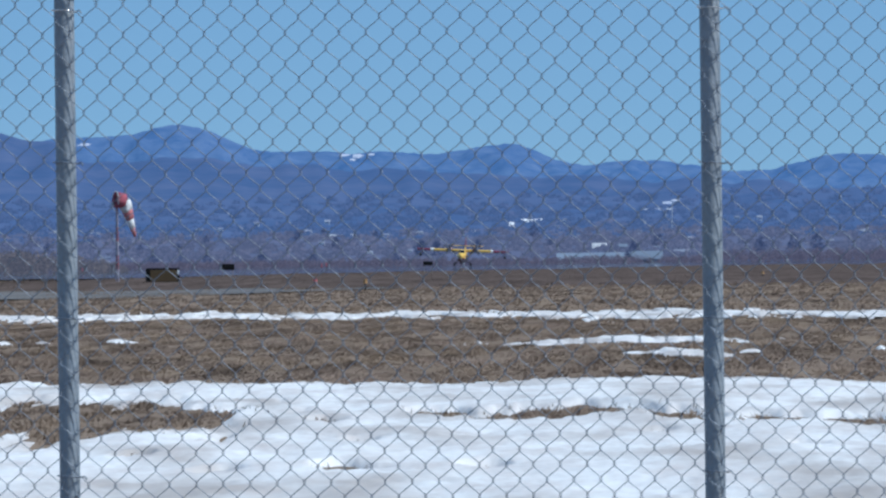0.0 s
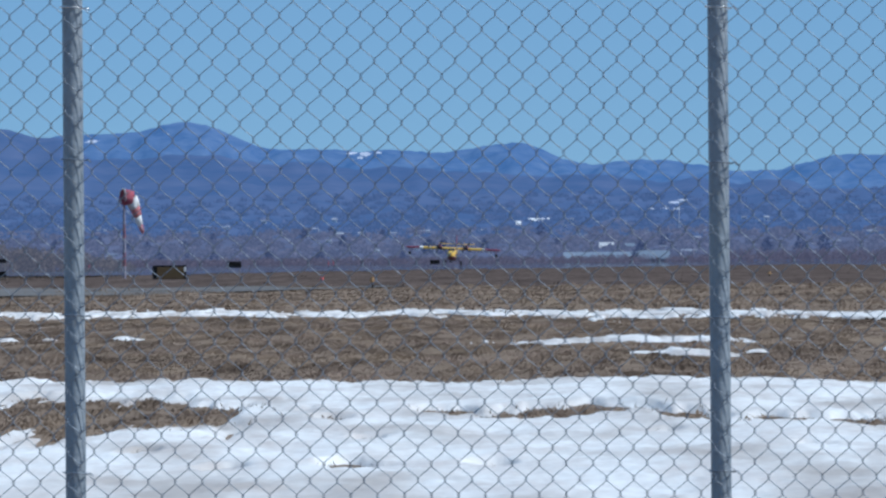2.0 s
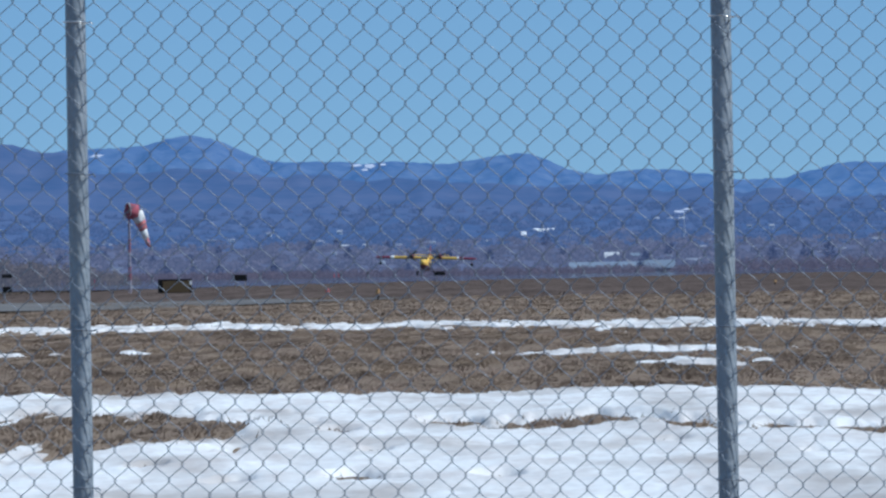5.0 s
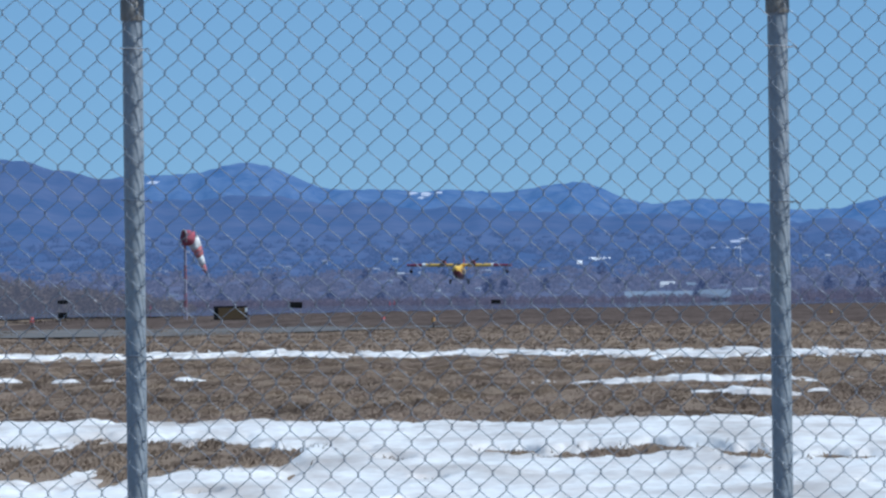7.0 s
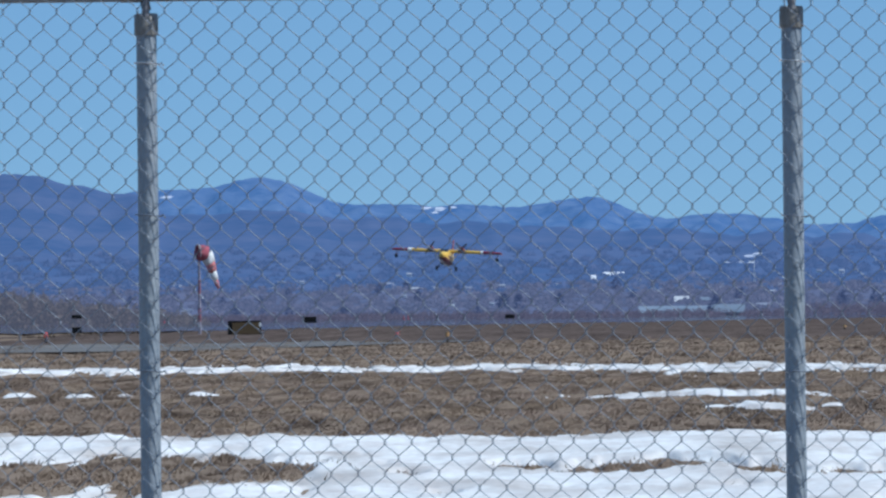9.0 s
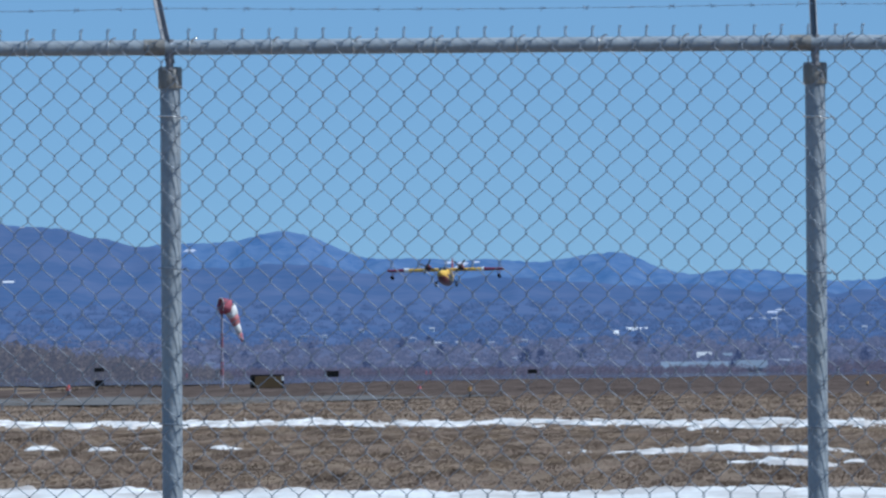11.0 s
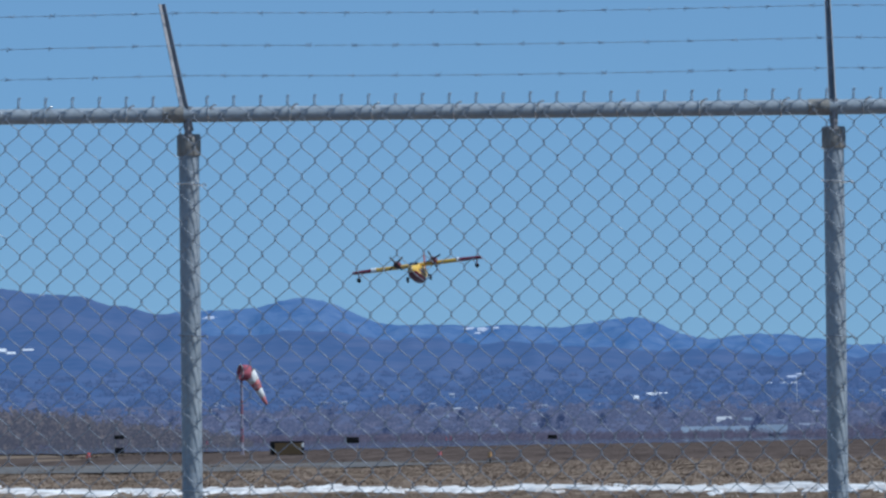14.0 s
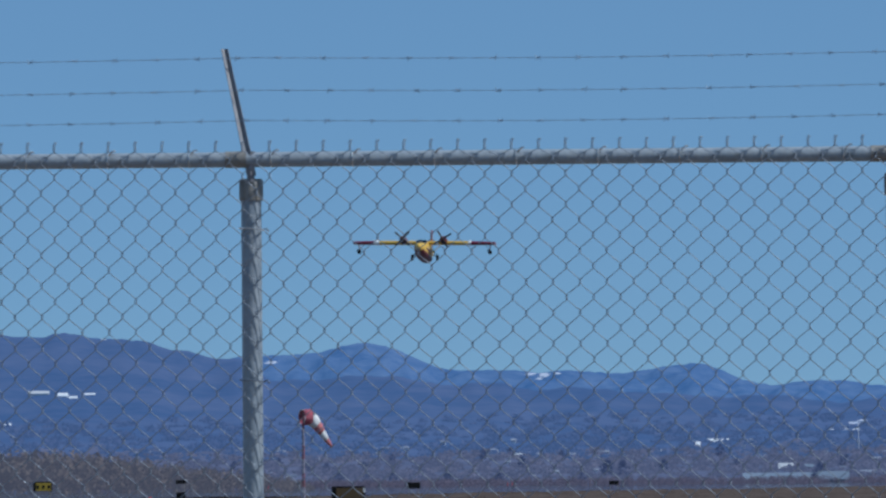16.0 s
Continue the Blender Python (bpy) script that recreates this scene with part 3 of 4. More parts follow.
house(121, 53, 8, 9, True, "small white shed beside the factory", FAR_BRIGHT, "shed", "shed", True)
house(276, 10, 25, 13, True, "white cube-shaped storage building", FAR_WALL, "warehouse", "warehouse", True)
house(317, 12, 16, 9, True, "low white building beside the store", PALE, "warehouse", "warehouse", True)
house(422, 0, 28, 10, True, "white hall with a low gable roof", None, "hall", "hall")
house(-1003, 150, 17, 8, True, "white hotel block high on the slope", FAR_BRIGHT, "hotel", "building", True)
house(-985, 147, 14, 5, True, "white annexe of the hotel on the slope", FAR_BRIGHT, "annexe", "building", True)
house(-1046, 155, 36, 7, False, "long grey lodge on the slope", FAR_WALL, "lodge", "building", True)
house(-955, 153, 18, 4, True, "white lodge high on the slope", FAR_BRIGHT, "lodge", "building", True)
house(-1105, 100, 18, 5, True, "long white barn on the slope", FAR_BRIGHT, "barn", "barn", True)
house(360, -13, 54, 21, False, "pale blue-grey hangar at the edge of the airfield", PALE, "hangar", "hangar", True)
# block added in place of a pale misty strip
house(265, -11, 130, 17, False, "low pale block at the airfield edge, added for a misty strip", PALE, "mist_strip", "shed", True)
for uu, vv in ((-330, 60), (-205, 62), (-545, 30), (-470, 41), (440, 58), (-130, 6), (-60, 8), (-215, 24), (200, 48), (520, 60), (560, 60)):
    house(uu, vv, 9, 8, True)


def patch(uu, vv, wide, tall, seed, on=slope_at):
    """A snow-covered clearing on a far hillside."""
    r = np.random.RandomState(seed)
    ring, n = [], 18
    for k in range(n):
        a = 2 * math.pi * k / n
        f = r.uniform(0.6, 1.15)
        x, y, z = on(uu + wide / 2 * f * math.cos(a), vv + tall / 2 * f * math.sin(a))
        ring.append((x, y - 5, z + 0.6))
    x, y, z = on(uu, vv)
    V = [(x, y - 5, z + 0.6), *ring]
    tagged(link("snow_field", V, [(0, 1 + k, 1 + (k + 1) % n) for k in range(n)], FAR_SNOW), "snow lying in a clearing of the far hills, hazed blue-white", "snow", kind="structure")


def mountain_at(uu, vv):
    k = np.clip((vv - 90) / (skyline(np.array(float(uu))) - 90), 0, 1) ** 1.25
    y = 4420 + 330 * float(np.arcsin(k)) * 2 / math.pi
    return uu * PX * y, y, vv * PX * y + EYE + 0.8


patch(398, 91, 26, 6, 1)
patch(382, 80, 76, 3.5, 2)
patch(410, 95, 22, 3, 3)
patch(-174, 180, 22, 4.5, 4, mountain_at)
patch(-150, 178, 24, 8, 5, mountain_at)
patch(-126, 181, 14, 4, 9, mountain_at)
patch(-158, 172, 14, 4, 10, mountain_at)
patch(-640, 205, 40, 6, 6, mountain_at)
patch(-1085, 222, 30, 6, 7, mountain_at)
patch(-930, 246, 14, 7, 8, mountain_at)

x, y, z = slope_at(405.0, 38.0)
mast = base("radio_mast", pose(x, y, z), "thin grey lattice radio mast above the town", "mast")
for k in range(3):
    a = 2.094 * k
    part("leg", rod(bmesh.new(), (0.5 * math.cos(a), 0.5 * math.sin(a), -2), (0.12 * math.cos(a), 0.12 * math.sin(a), 15), 0.12, 0.08, 6), FAR_WALL, mast)


# ---- airfield things ----
def spot(uu, y, up=0.0):
    return uu * PX * y, y, float(ground_z(np.array(uu * PX * y), np.array(y))) + up


def guidance_sign(uu, y, w, h, face, label, bars=0, glint_block=False, lift=0.25):
    x, y, z = spot(uu, y)
    e = base("airfield_sign", pose(x, y, z), label, "sign", "airfield signs")
    part("cabinet", box(bmesh.new(), -w / 2, w / 2, -0.12, 0.12, lift, lift + h, 0.02), SIGN_BLACK, e)
    if face:
        part("panel", box(bmesh.new(), -w * 0.36, w * 0.44, -0.15, -0.123, lift + 0.03, lift + h * 0.86, 0.01), face, e)
        for k in range(bars):
            cx = -w * 0.26 + w * 0.6 * k / max(1, bars - 1)
            part("bar", box(bmesh.new(), cx - w * 0.07, cx + w * 0.07, -0.165, -0.152, lift + h * 0.28, lift + h * 0.62), SIGN_BLACK, e)
    for sx in (-0.38, 0.38):
        part("leg", rod(bmesh.new(), (sx * w, 0, -0.2), (sx * w, 0, lift), 0.035), GALV_DARK, e)
    # white block painted in for a glint; no light source stands here
    if glint_block:
        part("glint_block", box(bmesh.new(), w * 0.44, w * 0.5, -0.16, -0.05, lift + h * 0.55, lift + h * 0.85, 0.01), WHITE, e)


guidance_sign(-498, 540, 2.5, 1.02, SIGN_AMBER, "black airfield sign with a faded amber panel", glint_block=True, lift=0.12)
guidance_sign(-382, 700, 1.25, 0.6, None, "small black airfield sign on the turf", lift=0.75)
guidance_sign(-28, 800, 1.05, 0.45, None, "small black airfield sign by the runway", lift=1.0)
guidance_sign(-795, 800, 1.1, 0.42, None, "small black airfield sign by the runway", lift=1.55)
guidance_sign(-795, 640, 0.8, 0.5, None, "low black airfield sign on the turf", lift=0.15)
guidance_sign(-1040, 640, 1.67, 0.83, SIGN_YELLOW, "yellow airfield sign with black marks", bars=3, lift=0.9)


def marker(uu, y, material, label, h=0.42):
    x, y, z = spot(uu, y)
    e = base("edge_marker", pose(x, y, z), label, "marker", "taxiway edge markers")
    part("stem", rod(bmesh.new(), (0, 0, -0.1), (0, 0, h * 0.6), 0.04, 0.035, 8), SIGN_BLACK, e)
    bm = rod(bmesh.new(), (0, 0, h * 0.6), (0, 0, h), 0.14, 0.09, 10)
    part("cap", bm, material, e)


marker(-850, 400, CORAL, "red edge marker on a short black stem", 0.7)
marker(-228, 425, CORAL, "small red edge marker on a short stem")
marker(-139, 372, ORANGE, "small orange edge marker on a short stem", 0.6)
marker(564, 480, ORANGE, "small orange edge marker on a short stem")
# unidentified red marks, added as posts sized to fit the camera's view
for uu, h in ((-216, 1.9), (-208, 2.0), (-640, 1.6)):
    marker(uu, 1400, SOCK_RED, "red post far out on the airfield", h)

# windsock on its mast
SOCK_Y = 540.0
x, y, z = spot(-577, SOCK_Y)
windsock = base("windsock", pose(x, y, z, 0, 0, 28), "red and white striped windsock hanging from a red mast", "windsock")
TOP = 6.22
for k in range(3):
    a = 2.094 * k + 0.5
    for j in range(6):  # painted in bands
        z0, z1 = (-0.3 if j == 0 else TOP * j / 6), TOP * (j + 1) / 6
        r0, r1 = 0.11 - 0.065 * z0 / TOP, 0.11 - 0.065 * z1 / TOP
        part("mast_leg", rod(bmesh.new(), (r0 * math.cos(a), r0 * math.sin(a), z0), (r1 * math.cos(a), r1 * math.sin(a), z1), 0.045, 0.043, 6),
             MAST_RED if j % 2 else MAST_PALE, windsock, "red painted band of the mast" if j % 2 else "white band of the mast, tinted mauve for haze")
for k in range(7):
    zz = 0.4 + k * 0.8
    r = 0.11 - 0.065 * zz / TOP
    bm = bmesh.new()
    for j in range(3):
        a, b = 2.094 * j + 0.5, 2.094 * (j + 1) + 0.5
        rod(bm, (r * math.cos(a), r * math.sin(a), zz), (r * math.cos(b), r * math.sin(b), zz + 0.4), 0.018, n=5)
    part("brace", bm, SOCK_RED if k % 2 else SOCK_WHITE, windsock)
RING = (-0.1, 0.0, TOP + 0.05)
bm = bmesh.new()
for k in range(16):
    a, b = 2 * math.pi * k / 16, 2 * math.pi * (k + 1) / 16
    rod(bm, (RING[0], 0.56 * math.cos(a), RING[2] + 0.56 * math.sin(a)), (RING[0], 0.56 * math.cos(b), RING[2] + 0.56 * math.sin(b)), 0.03, n=5)
part("ring", bm, SOCK_WHITE, windsock)
part("swivel", rod(bmesh.new(), (0, 0, TOP - 0.6), (0, 0, TOP + 0.5), 0.04), GALV_DARK, windsock)
SECTIONS = [(0.66, 0.58, 0.56, SOCK_RED), (0.78, 0.54, 0.40, SOCK_WHITE), (0.68, 0.40, 0.29, SOCK_PINK), (0.70, 0.29, 0.20, SOCK_WHITE), (0.62, 0.20, 0.10, SOCK_PINK)]
sock_parts = []
for length, r0, r1, m in SECTIONS:
    vs, fs, n = [], [], 16
    for ring, (xx, r) in enumerate(((-0.03, r0), (length * 0.5, (r0 + r1) / 2 * 1.03), (length + 0.03, r1), (length + 0.03, r1 - 0.02), (length * 0.5, (r0 + r1) / 2 - 0.01), (-0.03, r0 - 0.03))):
        for k in range(n):
            a = 2 * math.pi * k / n
            wob = 1 + 0.06 * math.sin(3 * a + ring)
            vs.append((xx, r * wob * math.cos(a), r * wob * math.sin(a)))
    for ring in range(6):
        for k in range(n):
            o, q = ring * n, ((ring + 1) % 6) * n
            fs.append((o + k, o + (k + 1) % n, q + (k + 1) % n, q + k))
    sock_parts.append(link("sleeve", vs, fs, m, windsock, "white cloth sleeve" if m is SOCK_WHITE else "red cloth sleeve", smooth=True))


# ---- aircraft ----
plane = base("aircraft", pose(0, 2271, 4), "yellow twin-propeller flying boat with red wing tips, climbing from the runway", "aircraft")
hull = loft([(-8.6, 0, -1.75, 0.12, 0.12, 0.15), (-8.2, 0, -1.75, 0.55, 0.45, 0.7), (-7.2, 0, -1.75, 0.95, 0.75, 1.25), (-5.8, 0, -1.7, 1.2, 1.1, 1.6), (-4.8, 0, -1.6, 1.28, 1.6, 1.85),
             (-3.2, 0, -1.5, 1.3, 1.75, 2.05), (0.0, 0, -1.45, 1.3, 1.6, 2.15), (2.0, 0, -1.4, 1.28, 1.5, 2.15), (2.15, 0, -1.3, 1.2, 1.4, 1.75), (5.0, 0, -1.0, 1.0, 1.15, 1.35),
             (8.0, 0, -0.6, 0.65, 0.9, 0.95), (11.0, 0, -0.2, 0.2, 0.55, 0.4)], 24, 2.6)
part("hull", hull, YELLOW, plane, "bright yellow hull", smooth=True)
keel = loft([(-8.35, 0, -2.0, 0.38, 0.2, 0.35), (-7.2, 0, -2.35, 0.97, 0.3, 0.75), (-5.0, 0, -2.6, 1.25, 0.35, 1.05), (-1.0, 0, -2.65, 1.35, 0.35, 1.1), (2.1, 0, -2.6, 1.33, 0.3, 1.0)], 18, 2.0)
part("keel", keel, MAROON, plane, "dark red planing bottom", smooth=True)
part("windscreen", loft([(-6.05, 0, -0.75, 0.7, 0.06, 0.25), (-5.4, 0, -0.45, 1.0, 0.35, 0.35), (-4.7, 0, -0.2, 1.1, 0.3, 0.35)], 16, 2.6), GLASS, plane, "dark cockpit glass", smooth=True)
for sx in (-1, 1):
    part("cheek_stripe", box(bmesh.new(), sx * 1.27 - 0.06, sx * 1.27 + 0.06, -5.5, 2.0, -2.0, -1.55, 0.03), RED, plane, "red stripe along the hull")
part("wing", foil(-9.0, 9.0, 3.5, 3.5, 0.85, 0.85, -1.7, -1.7), YELLOW, plane, "yellow centre of the straight high wing")
for sx in (-1, 1):
    outer = 10.1 if sx < 0 else 9.55
    part("wing_band", foil(sx * 9.0, sx * outer, 3.56, 3.56, 1.02, 1.02, -1.73, -1.73), WHITE, plane, "white band round the wing")
    part("wing_tip", foil(sx * outer, sx * 14.3, 3.5, 3.3, 0.82, 0.55, -1.7, -1.6), RED, plane, "dark red outer wing")
    # engine on the wing
    part("nacelle", loft([(-3.7, sx * 4.05, 0.45, 0.38, 0.38, 0.4), (-3.2, sx * 4.05, 0.45, 0.68, 0.68, 0.7), (-1.5, sx * 4.05, 0.4, 0.72, 0.72, 0.8), (0.8, sx * 4.05, 0.35, 0.5, 0.5, 0.5),
                          (2.2, sx * 4.05, 0.25, 0.15, 0.2, 0.2)], 18, 2.3), MAROON, plane, "dark maroon engine cowling", smooth=True)
    part("intake", loft([(-3.75, sx * 4.05, -0.12, 0.22, 0.1, 0.14), (-2.4, sx * 4.05, -0.15, 0.3, 0.12, 0.2)], 12), BLACK, plane, "black air intake")
    # stabilising float
    part("float", loft([(-2.1, sx * 13.2, -1.6, 0.08, 0.08, 0.08), (-1.5, sx * 13.2, -1.6, 0.33, 0.28, 0.4), (0.0, sx * 13.2, -1.6, 0.4, 0.3, 0.5), (1.7, sx * 13.2, -1.5, 0.12, 0.15, 0.15)], 12), SIGN_BLACK, plane, "dark wing float", smooth=True)
    bm = box(bmesh.new(), sx * 13.2 - 0.05, sx * 13.2 + 0.05, -0.6, 0.5, -1.4, -0.1)
    rod(bm, (sx * 13.2, 0, -1.35), (sx * 12.2, 0, -0.1), 0.05, n=6)
    part("float_strut", bm, RED, plane)
    part("wing_strut", rod(bmesh.new(), (sx * 1.25, -0.2, -2.0), (sx * 3.4, -0.2, -0.15), 0.07, n=8), YELLOW, plane)
part("fin", foil(0, 4.5, 3.6, 1.9, 0.36, 0.26, 0, 1.5), RED, plane, "red and yellow tail fin").matrix_basis = pose(0, 7.6, -0.2, 0, -90, 0)
part("fin_base", foil(-0.1, 1.6, 4.2, 3.2, 0.36, 0.3, -0.3, 0.5), YELLOW, plane).matrix_basis = pose(0, 7.4, 0.0, 0, -90, 0)
part("tailplane", foil(-5.4, 5.4, 2.1, 2.1, 0.26, 0.26, 9.0, 9.0, 1.6, 1.6), YELLOW, plane, "yellow tailplane")
nose_wheel = part("nose_wheel", rod(bmesh.new(), (-0.25, -6.4, -3.9), (0.25, -6.4, -3.9), 0.36, n=16), BLACK, plane)
gears = []
for sx in (-1, 1):
    bm = rod(bmesh.new(), (sx * 1.2, 0.4, 2.0), (sx * 2.5, 0.4, 0.15), 0.09, n=8)
    rod(bm, (sx * 1.2, 0.4, 0.8), (sx * 2.5, 0.4, 0.15), 0.07, n=8)
    leg = part("main_gear", bm, SIGN_BLACK, plane, "dark landing gear leg")
    wheel = part("wheel", rod(bmesh.new(), (sx * 2.35, 0.4, 0), (sx * 2.75, 0.4, 0), 0.62, n=18), BLACK, leg)
    gears.append(leg)
props = []
for sx in (-1, 1):
    hub = loft([(-0.55, 0, 0, 0.04, 0.04, 0.04), (-0.3, 0, 0, 0.2, 0.2, 0.2), (0.1, 0, 0, 0.27, 0.27, 0.27)], 12, 2.0)
    p = part("propeller", hub, BLACK, plane, "black four-bladed propeller", smooth=True)
    for k in range(4):
        bm = bmesh.new()
        box(bm, -0.2, 0.2, -0.05, 0.03, 0.15, 2.0, 0.025)
        for v in bm.verts:
            v.co = Matrix.Rotation(0.9 - 0.25 * v.co.z, 3, "Z") @ v.co
        part("blade", bm, BLACK, p).matrix_basis = pose(0, 0, 0, 0, 90 * k, 0)
    p.matrix_basis = pose(sx * 4.05, -3.75, 0.45)
    props.append((p, sx))

# ---- fence ----
FY = 21.3638
POSTS = [-1.113 + 1.908 * k for k in range(-2, 4)]
RAIL_Z, CAP_Z = 2.549, 2.492
fence = base("chain_link_fence", pose(0, FY, 0), "tall galvanised chain-link airfield fence topped with barbed wire", "fence")


def ring_mesh(sections, n=22):
    """Turned body about z: (z, radius)."""
    bm = bmesh.new()
    rings = [[bm.verts.new((r * math.cos(2 * math.pi * k / n), r * math.sin(2 * math.pi * k / n), z)) for k in range(n)] for z, r in sections]
    for r0, r1 in zip(rings, rings[1:]):
        for k in range(n):
            bm.faces.new((r0[k], r0[(k + 1) % n], r1[(k + 1) % n], r1[k]))
    bm.faces.new(rings[0][::-1])
    bm.faces.new(rings[-1])
    return bm


first = cap0 = None
for k, px in enumerate(POSTS):
    lean = (-0.084, -0.004)[k % 2]
    m = pose(px, 0.052, 0)
    if first is None:
        first = part("post", ring_mesh([(-0.4, 0.030), (1.0, 0.0302), (CAP_Z - 0.03, 0.030)]), GALV, fence, "round galvanised steel post", smooth=True)
        first.matrix_basis = m
        cap0 = part("post_cap", ring_mesh([(CAP_Z - 0.064, 0.0345), (CAP_Z - 0.060, 0.0355), (CAP_Z - 0.006, 0.0355), (CAP_Z, 0.032)]), GALV_DARK, first, "dark cast post cap", smooth=True)
        p = first
    else:
        p = shared("post", first, fence, m)
        tagged(p, "round galvanised steel post")
        c = shared("post_cap", cap0, p, pose(0, 0, 0))
        tagged(c, "dark cast post cap")
    # barbed-wire arm: a neck past the rail, then a slanting blade
    bm = bmesh.new()
    a, b, top = Vector((0, -0.03, CAP_Z - 0.01)), Vector((0.003, -0.03, RAIL_Z + 0.024)), Vector((lean * 1.017, 0.17, 2.889))
    rod(bm, a, b, 0.0115, 0.011, 8)
    turn = Matrix.Rotation(radians((4, -34)[k % 2]), 3, "Z")
    low, n = b - Vector((0, 0, 0.072)), []
    for q, wd in ((low, 0.0125), (top, 0.0095)):
        for dx, dy in ((-1, -0.75), (0, 0.25), (1, -0.75), (1.12, -0.55), (0, 0.5), (-1.12, -0.55)):
            n.append(bm.verts.new(q + turn @ Vector((dx * wd, dy * wd, 0))))
    for f in range(6):
        bm.faces.new((n[f], n[(f + 1) % 6], n[6 + (f + 1) % 6], n[6 + f]))
    bm.faces.new(n[:6][::-1])
    bm.faces.new(n[6:])
    arm = part("barb_arm", bm, ARM, fence, "galvanised steel arm for the barbed wire")
    arm.matrix_basis = pose(px, 0.052, 0)
    # wire ties round the post
    for j, tz in enumerate((0.5, 0.96, 1.42, 1.88, 2.334)):
        wob = 0.012 * math.sin(7 * j + 3 * k)
        vs, fs = tube([(0.037 * math.cos(t), 0.037 * math.sin(t) * 1.35 - 0.008, tz + wob + 0.006 * math.sin(t * 0.5)) for t in np.linspace(0, 2 * math.pi, 15)], 0.0022, 4)
        v2, f2 = tube([(0.036, -0.02, tz + wob), (0.046, -0.045, tz + wob + 0.004), (0.053, -0.05, tz + wob - 0.005)], 0.0024, 4)
        tie = link("tie_wire", *merge([(vs, fs), (v2, f2)]), ALU if j == 4 else WIRE, p, "thin metal tie wire", smooth=True)
# top rail in lengths, with a sleeve beside each post
for a, b in zip([POSTS[0] - 0.3] + POSTS, POSTS + [POSTS[-1] + 0.3]):
    part("top_rail", rod(bmesh.new(), (a, 0.03, RAIL_Z), (b, 0.03, RAIL_Z), 0.0225, n=18), GALV, fence, "round galvanised top rail", smooth=True)
for px in POSTS:
    part("rail_sleeve", rod(bmesh.new(), (px - 0.075, 0.03, RAIL_Z), (px - 0.012, 0.03, RAIL_Z), 0.0245, n=18), GALV_DARK, fence, "dark sleeve on the rail", smooth=True)
rail_tie = None
for k in range(34):
    m = pose(-4.917 + 0.2417 * k, 0.03, RAIL_Z)
    if rail_tie is None:
        loop = [(0.004 * math.cos(t * 0.5), 0.0255 * math.sin(t), 0.0255 * math.cos(t)) for t in np.linspace(0.3, 6.5, 15)]
        hook = [(0.002, -0.024, 0.012), (0.006, -0.034, 0.02), (0.016, -0.036, 0.027), (0.022, -0.033, 0.026)]
        rail_tie = link("rail_tie", *merge([tube(loop, 0.0013, 4), tube(hook, 0.0030, 4)]), ALU, fence, "bright aluminium tie on the rail", smooth=True)
        rail_tie.matrix_basis = m
    else:
        tagged(shared("rail_tie", rail_tie, fence, m), "bright aluminium tie on the rail")
# barbed wire strands
STRANDS = ((2.667, 0.31), (2.760, 0.62), (2.8595, 0.93))
rngf = random.Random(4)
for sz, along in STRANDS:
    yy = 0.05 - 0.03 + 0.17 * along
    pieces = []
    x0, x1 = POSTS[0] - 0.2, POSTS[-1] + 0.2
    n = 420
    for ph in (0, math.pi):
        pts = []
        for i in range(n + 1):
            x = x0 + (x1 - x0) * i / n
            sag = -0.008 * math.sin(math.pi * ((x - POSTS[0]) / 1.908 % 1.0))
            tw = 2 * math.pi * x / 0.11 + ph
            pts.append((x, yy + 0.0012 * math.sin(tw), sz + sag + 0.0012 * math.cos(tw)))
        pieces.append(tube(pts, 0.00056, 4))
    strand = link("barbed_strand", *merge(pieces), BARB, fence, "thin twisted strand of barbed wire", smooth=True)
    x = x0 + rngf.uniform(0, 0.12)
    barb_proto = None
    while x < x1:
        if barb_proto is None:
            b1 = tube([(-0.008, -0.008, 0.004), (-0.004, 0, 0.003), (0, 0.003, 0), (0.004, 0, -0.003), (0.007, -0.006, -0.003)], 0.0012, 4)
            b2 = tube([(-0.007, 0.006, -0.003), (-0.003, 0.003, 0), (0.003, -0.003, 0), (0.008, 0.008, 0.004)], 0.0012, 4)
            barb_proto = link("barb", *merge([b1, b2]), BARB, strand)
            barb = barb_proto
        else:
            barb = shared("barb", barb_proto, strand, pose(0, 0, 0))
        sag = -0.008 * math.sin(math.pi * ((x - POSTS[0]) / 1.908 % 1.0))
        barb.matrix_basis = pose(x, yy, sz + sag, rngf.uniform(0, 360), 0, rngf.uniform(-15, 15))
        x += 0.127 + rngf.uniform(-0.01, 0.01)

# woven wires: each one zigzags between two columns and hooks into its neighbours
HALF_W, HALF_H = 0.03977, 0.0458
TOP_NODE = 2.499 + 2 * HALF_H


def zigzag(first_bend):
    """first_bend 0: it ends at its left column, 1: at its right column. Left column at x = 0."""
    pts = []
    rows = 54
    for j in range(rows):
        right = (j + first_bend) % 2
        z = TOP_NODE - j * HALF_H
        x = HALF_W + 0.0028 if right else -0.0028
        inn = -0.008 if right else 0.008
        yb = 0.0035 if right else -0.0035
        if j == 0:
            pts.append((x - (0.001 if right else -0.001), yb, z - 0.010))
        pts.append((x + inn * 0.32, yb * 0.6 - 0.002, z + 0.0062)) if j else None
        pts.append((x, yb, z + 0.0016)) if j else None
        pts.append((x, -yb, z - (0.0016 if j else 0.0125)))
        pts.append((x + inn * 0.32, -yb * 0.6 - 0.002, z - (0.0062 if j else 0.0165)))
    return pts


col0 = round((POSTS[0] + 1.056) / (2 * HALF_W)) * 2
protos = {}
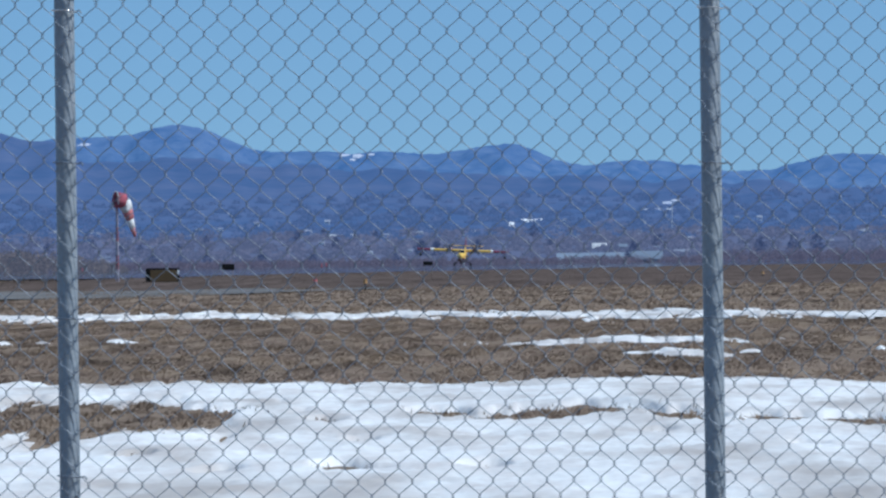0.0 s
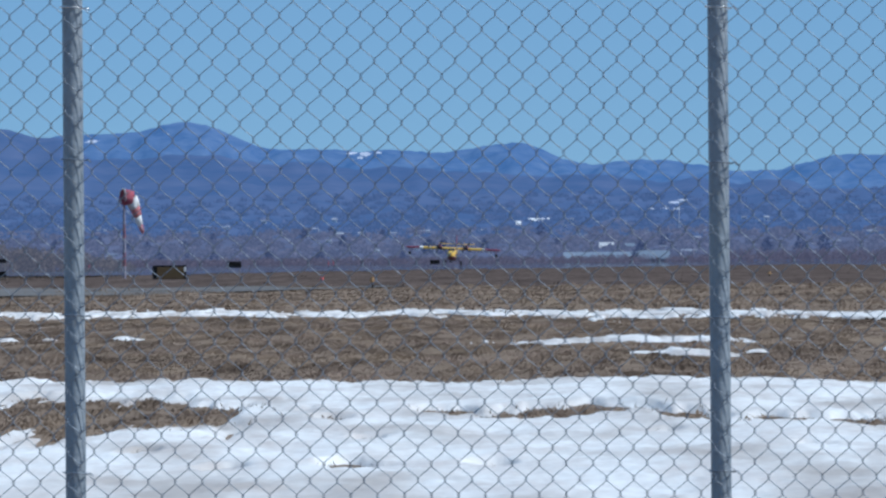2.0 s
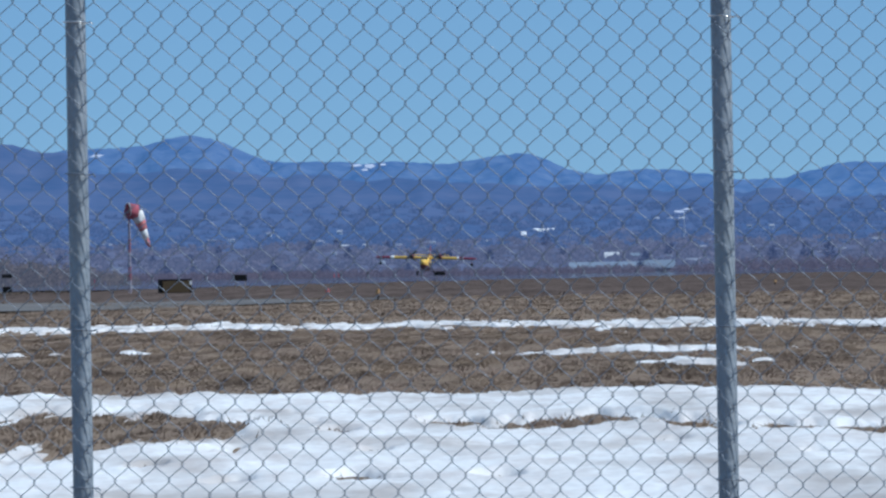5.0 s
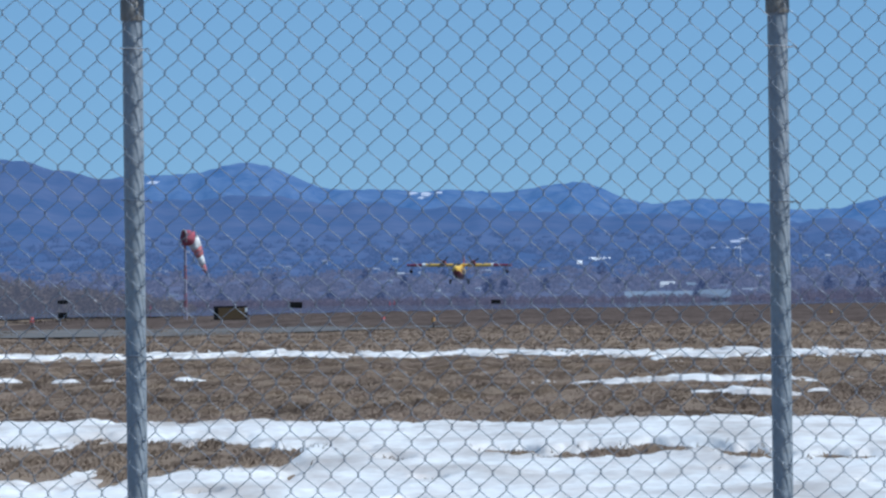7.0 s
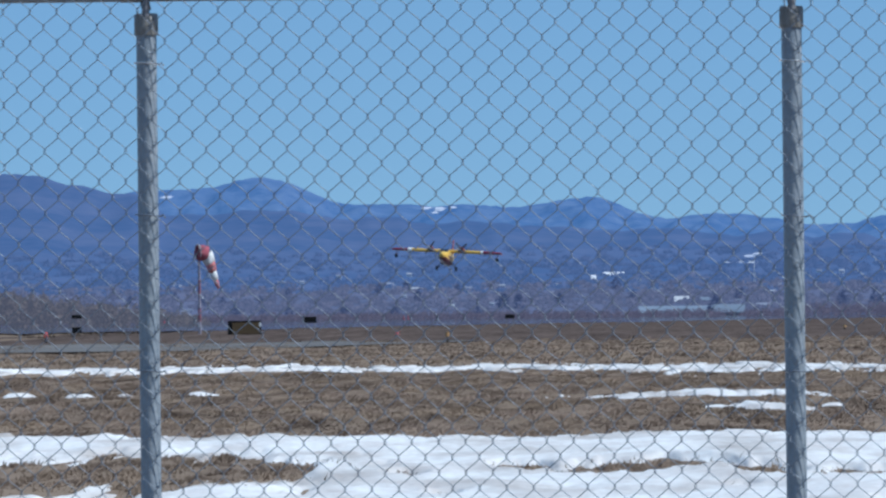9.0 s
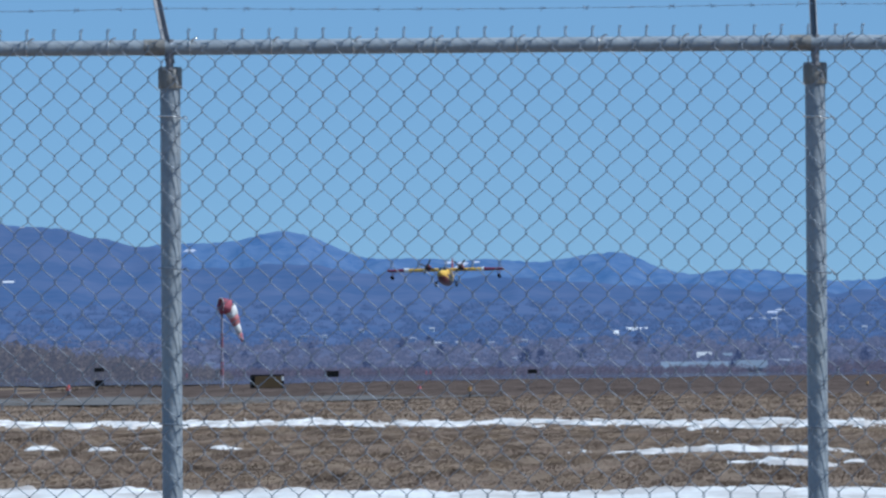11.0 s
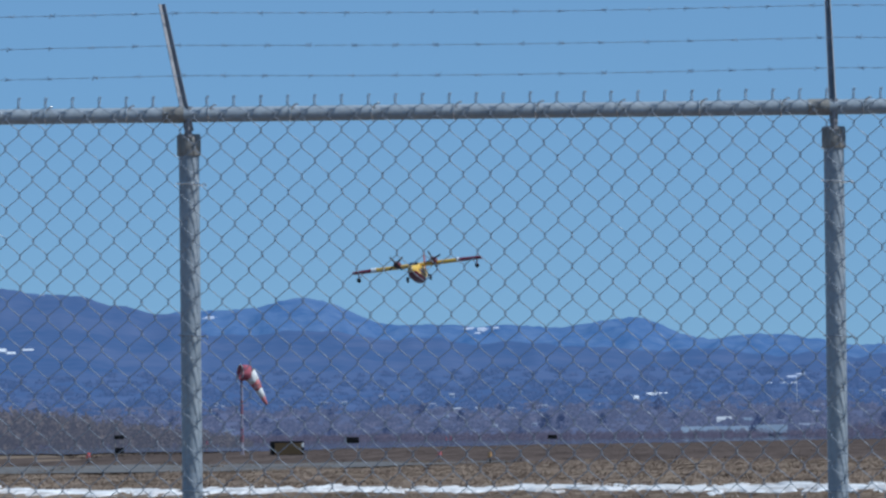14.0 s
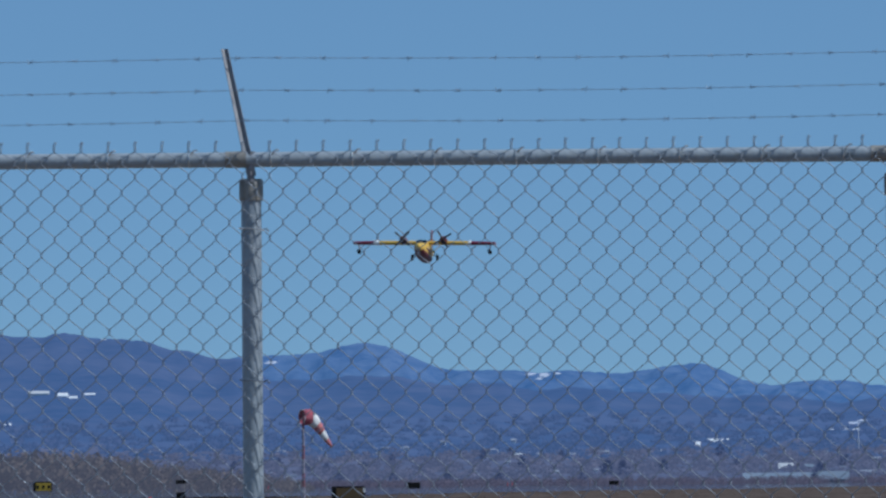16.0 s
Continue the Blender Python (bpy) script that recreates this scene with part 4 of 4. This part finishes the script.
for c in range(col0, col0 + 240):
    kind = c % 2  # columns at an even place end in a twist at the top
    x = -1.056 + c * HALF_W
    if kind not in protos:
        pts = zigzag(kind)
        vs, fs = tube(pts, 0.0014, 5)
        q = pts[0]
        sgn = 1 if kind == 0 else -1
        # the free end twists upward and forks
        tip = [q] + [(q[0] + 0.0012 * math.cos(t + 1.57 * sgn), q[1] + 0.0016 * math.sin(t + 1.57 * sgn), q[2] + 0.0026 * t / 1.57) for t in np.linspace(0.4, 8.0, 10)]
        e = tip[-1]
        tip += [(e[0] + 0.001, e[1] - 0.001, e[2] + 0.004), (e[0] + (0.011 if sgn > 0 else -0.004), e[1] - 0.003, e[2] + 0.010 - 0.001 * sgn)]
        w2 = tube(tip, 0.0015, 5)
        protos[kind] = link("woven_wire", *merge([(vs, fs), w2]), WIRE, fence, "zigzag galvanised fence wire", smooth=True)
        protos[kind].matrix_basis = pose(x, 0, 0)
    else:
        tagged(shared("woven_wire", protos[kind], fence, pose(x, 0, 0)), "zigzag galvanised fence wire")


# ---- what moves ----
# seconds, place of the wing's centre, bank
FLIGHT = [
    (0.0, 6.11, 2271.0, 3.78, 2.9),
    (0.5, 4.89, 2253.7, 4.07, 2.7),
    (1.0, 3.67, 2235.7, 4.01, 2.4),
    (1.5, 2.53, 2217.3, 4.11, 2.5),
    (2.0, 0.85, 2198.3, 3.95, 2.7),
    (2.5, -0.65, 2178.8, 4.06, 2.7),
    (3.0, -2.37, 2158.7, 4.09, 2.9),
    (5.5, -9.97, 2050.4, 5.05, 1.1),
    (6.0, -11.45, 2027.1, 6.60, -0.0),
    (6.5, -12.59, 2003.3, 8.47, 0.0),
    (7.0, -14.19, 1978.9, 10.37, 0.5),
    (7.5, -15.74, 1954.0, 12.48, 1.0),
    (8.0, -17.54, 1928.6, 14.20, 1.7),
    (8.5, -18.81, 1902.6, 15.88, 2.5),
    (9.0, -20.13, 1876.1, 17.42, 3.3),
    (11.5, -25.60, 1735.6, 27.24, -1.7),
    (12.0, -26.50, 1705.9, 29.06, -2.5),
    (12.5, -27.79, 1675.6, 31.27, -3.8),
    (13.0, -29.10, 1644.8, 33.63, -5.5),
    (13.5, -30.50, 1613.5, 36.11, -6.7),
    (14.0, -32.47, 1581.6, 38.40, -6.4),
    (14.5, -34.53, 1549.2, 40.84, -4.3),
    (15.0, -36.41, 1516.3, 43.37, -1.9),
    (15.5, -38.81, 1482.8, 45.95, -0.3),
    (16.0, -40.56, 1448.8, 48.92, 0.9),
]


def curve(t, keys):
    return float(np.interp(t, [k for k, _ in keys], [v for _, v in keys]))


def motions():
    rows = []
    for t, x, y, z, bank in FLIGHT:
        up = curve(t, ((0, 0.5), (3, 1.0), (5.5, 5.0), (7, 7.0), (16, 7.0)))
        rows.append((t, pose(x, y, z - 0.04 * up, -up, bank, curve(t, ((0, -5.0), (6, -6.5), (9, -8.0), (13.5, -9.0), (14.5, -8.5), (16, -6.5))))))
    walk(plane, rows)
    for leg in gears:
        walk(leg, [(t, pose(0, 0, z)) for t, z in ((0, -4.35), (9.2, -4.35), (10.0, -4.1), (11.3, -3.1), (13.0, -2.75), (16.0, -2.75))])
    walk(nose_wheel, [(t, pose(0, 0.4 * z, z)) for t, z in ((0, 0), (9.2, 0), (10.2, 0.3), (11.3, 1.1), (12.0, 1.4), (16.0, 1.4))])
    for p, sx in props:
        walk(p, [(0.1 * k, pose(sx * 4.05, -3.75, 0.45, 0, 40 + 8 * sx + 76.0 * k, 0)) for k in range(161)])
    droop = ((0, 69), (3, 70), (5.5, 67), (7, 65), (8, 67), (9, 65), (11.5, 64), (12.5, 61), (13.5, 57), (14.5, 53), (15.5, 53), (16, 52))
    for i, ob in enumerate(sock_parts):
        rows = []
        for t in [0.5 * k for k in range(33)]:
            d = curve(t, droop) + 2.0 * math.sin(2.3 * t)
            x, z = RING[0], RING[2]
            for j in range(i + 1):
                a = radians(0.8 * (d - 50) if j == 0 else (0, 0.95, 1.05, 1.07, 1.02)[j] * d)
                if j < i:
                    x, z = x + SECTIONS[j][0] * math.cos(a), z - SECTIONS[j][0] * math.sin(a)
            rows.append((t, pose(x, 0, z, 0, math.degrees(a), 0)))
        walk(ob, rows)


motions()
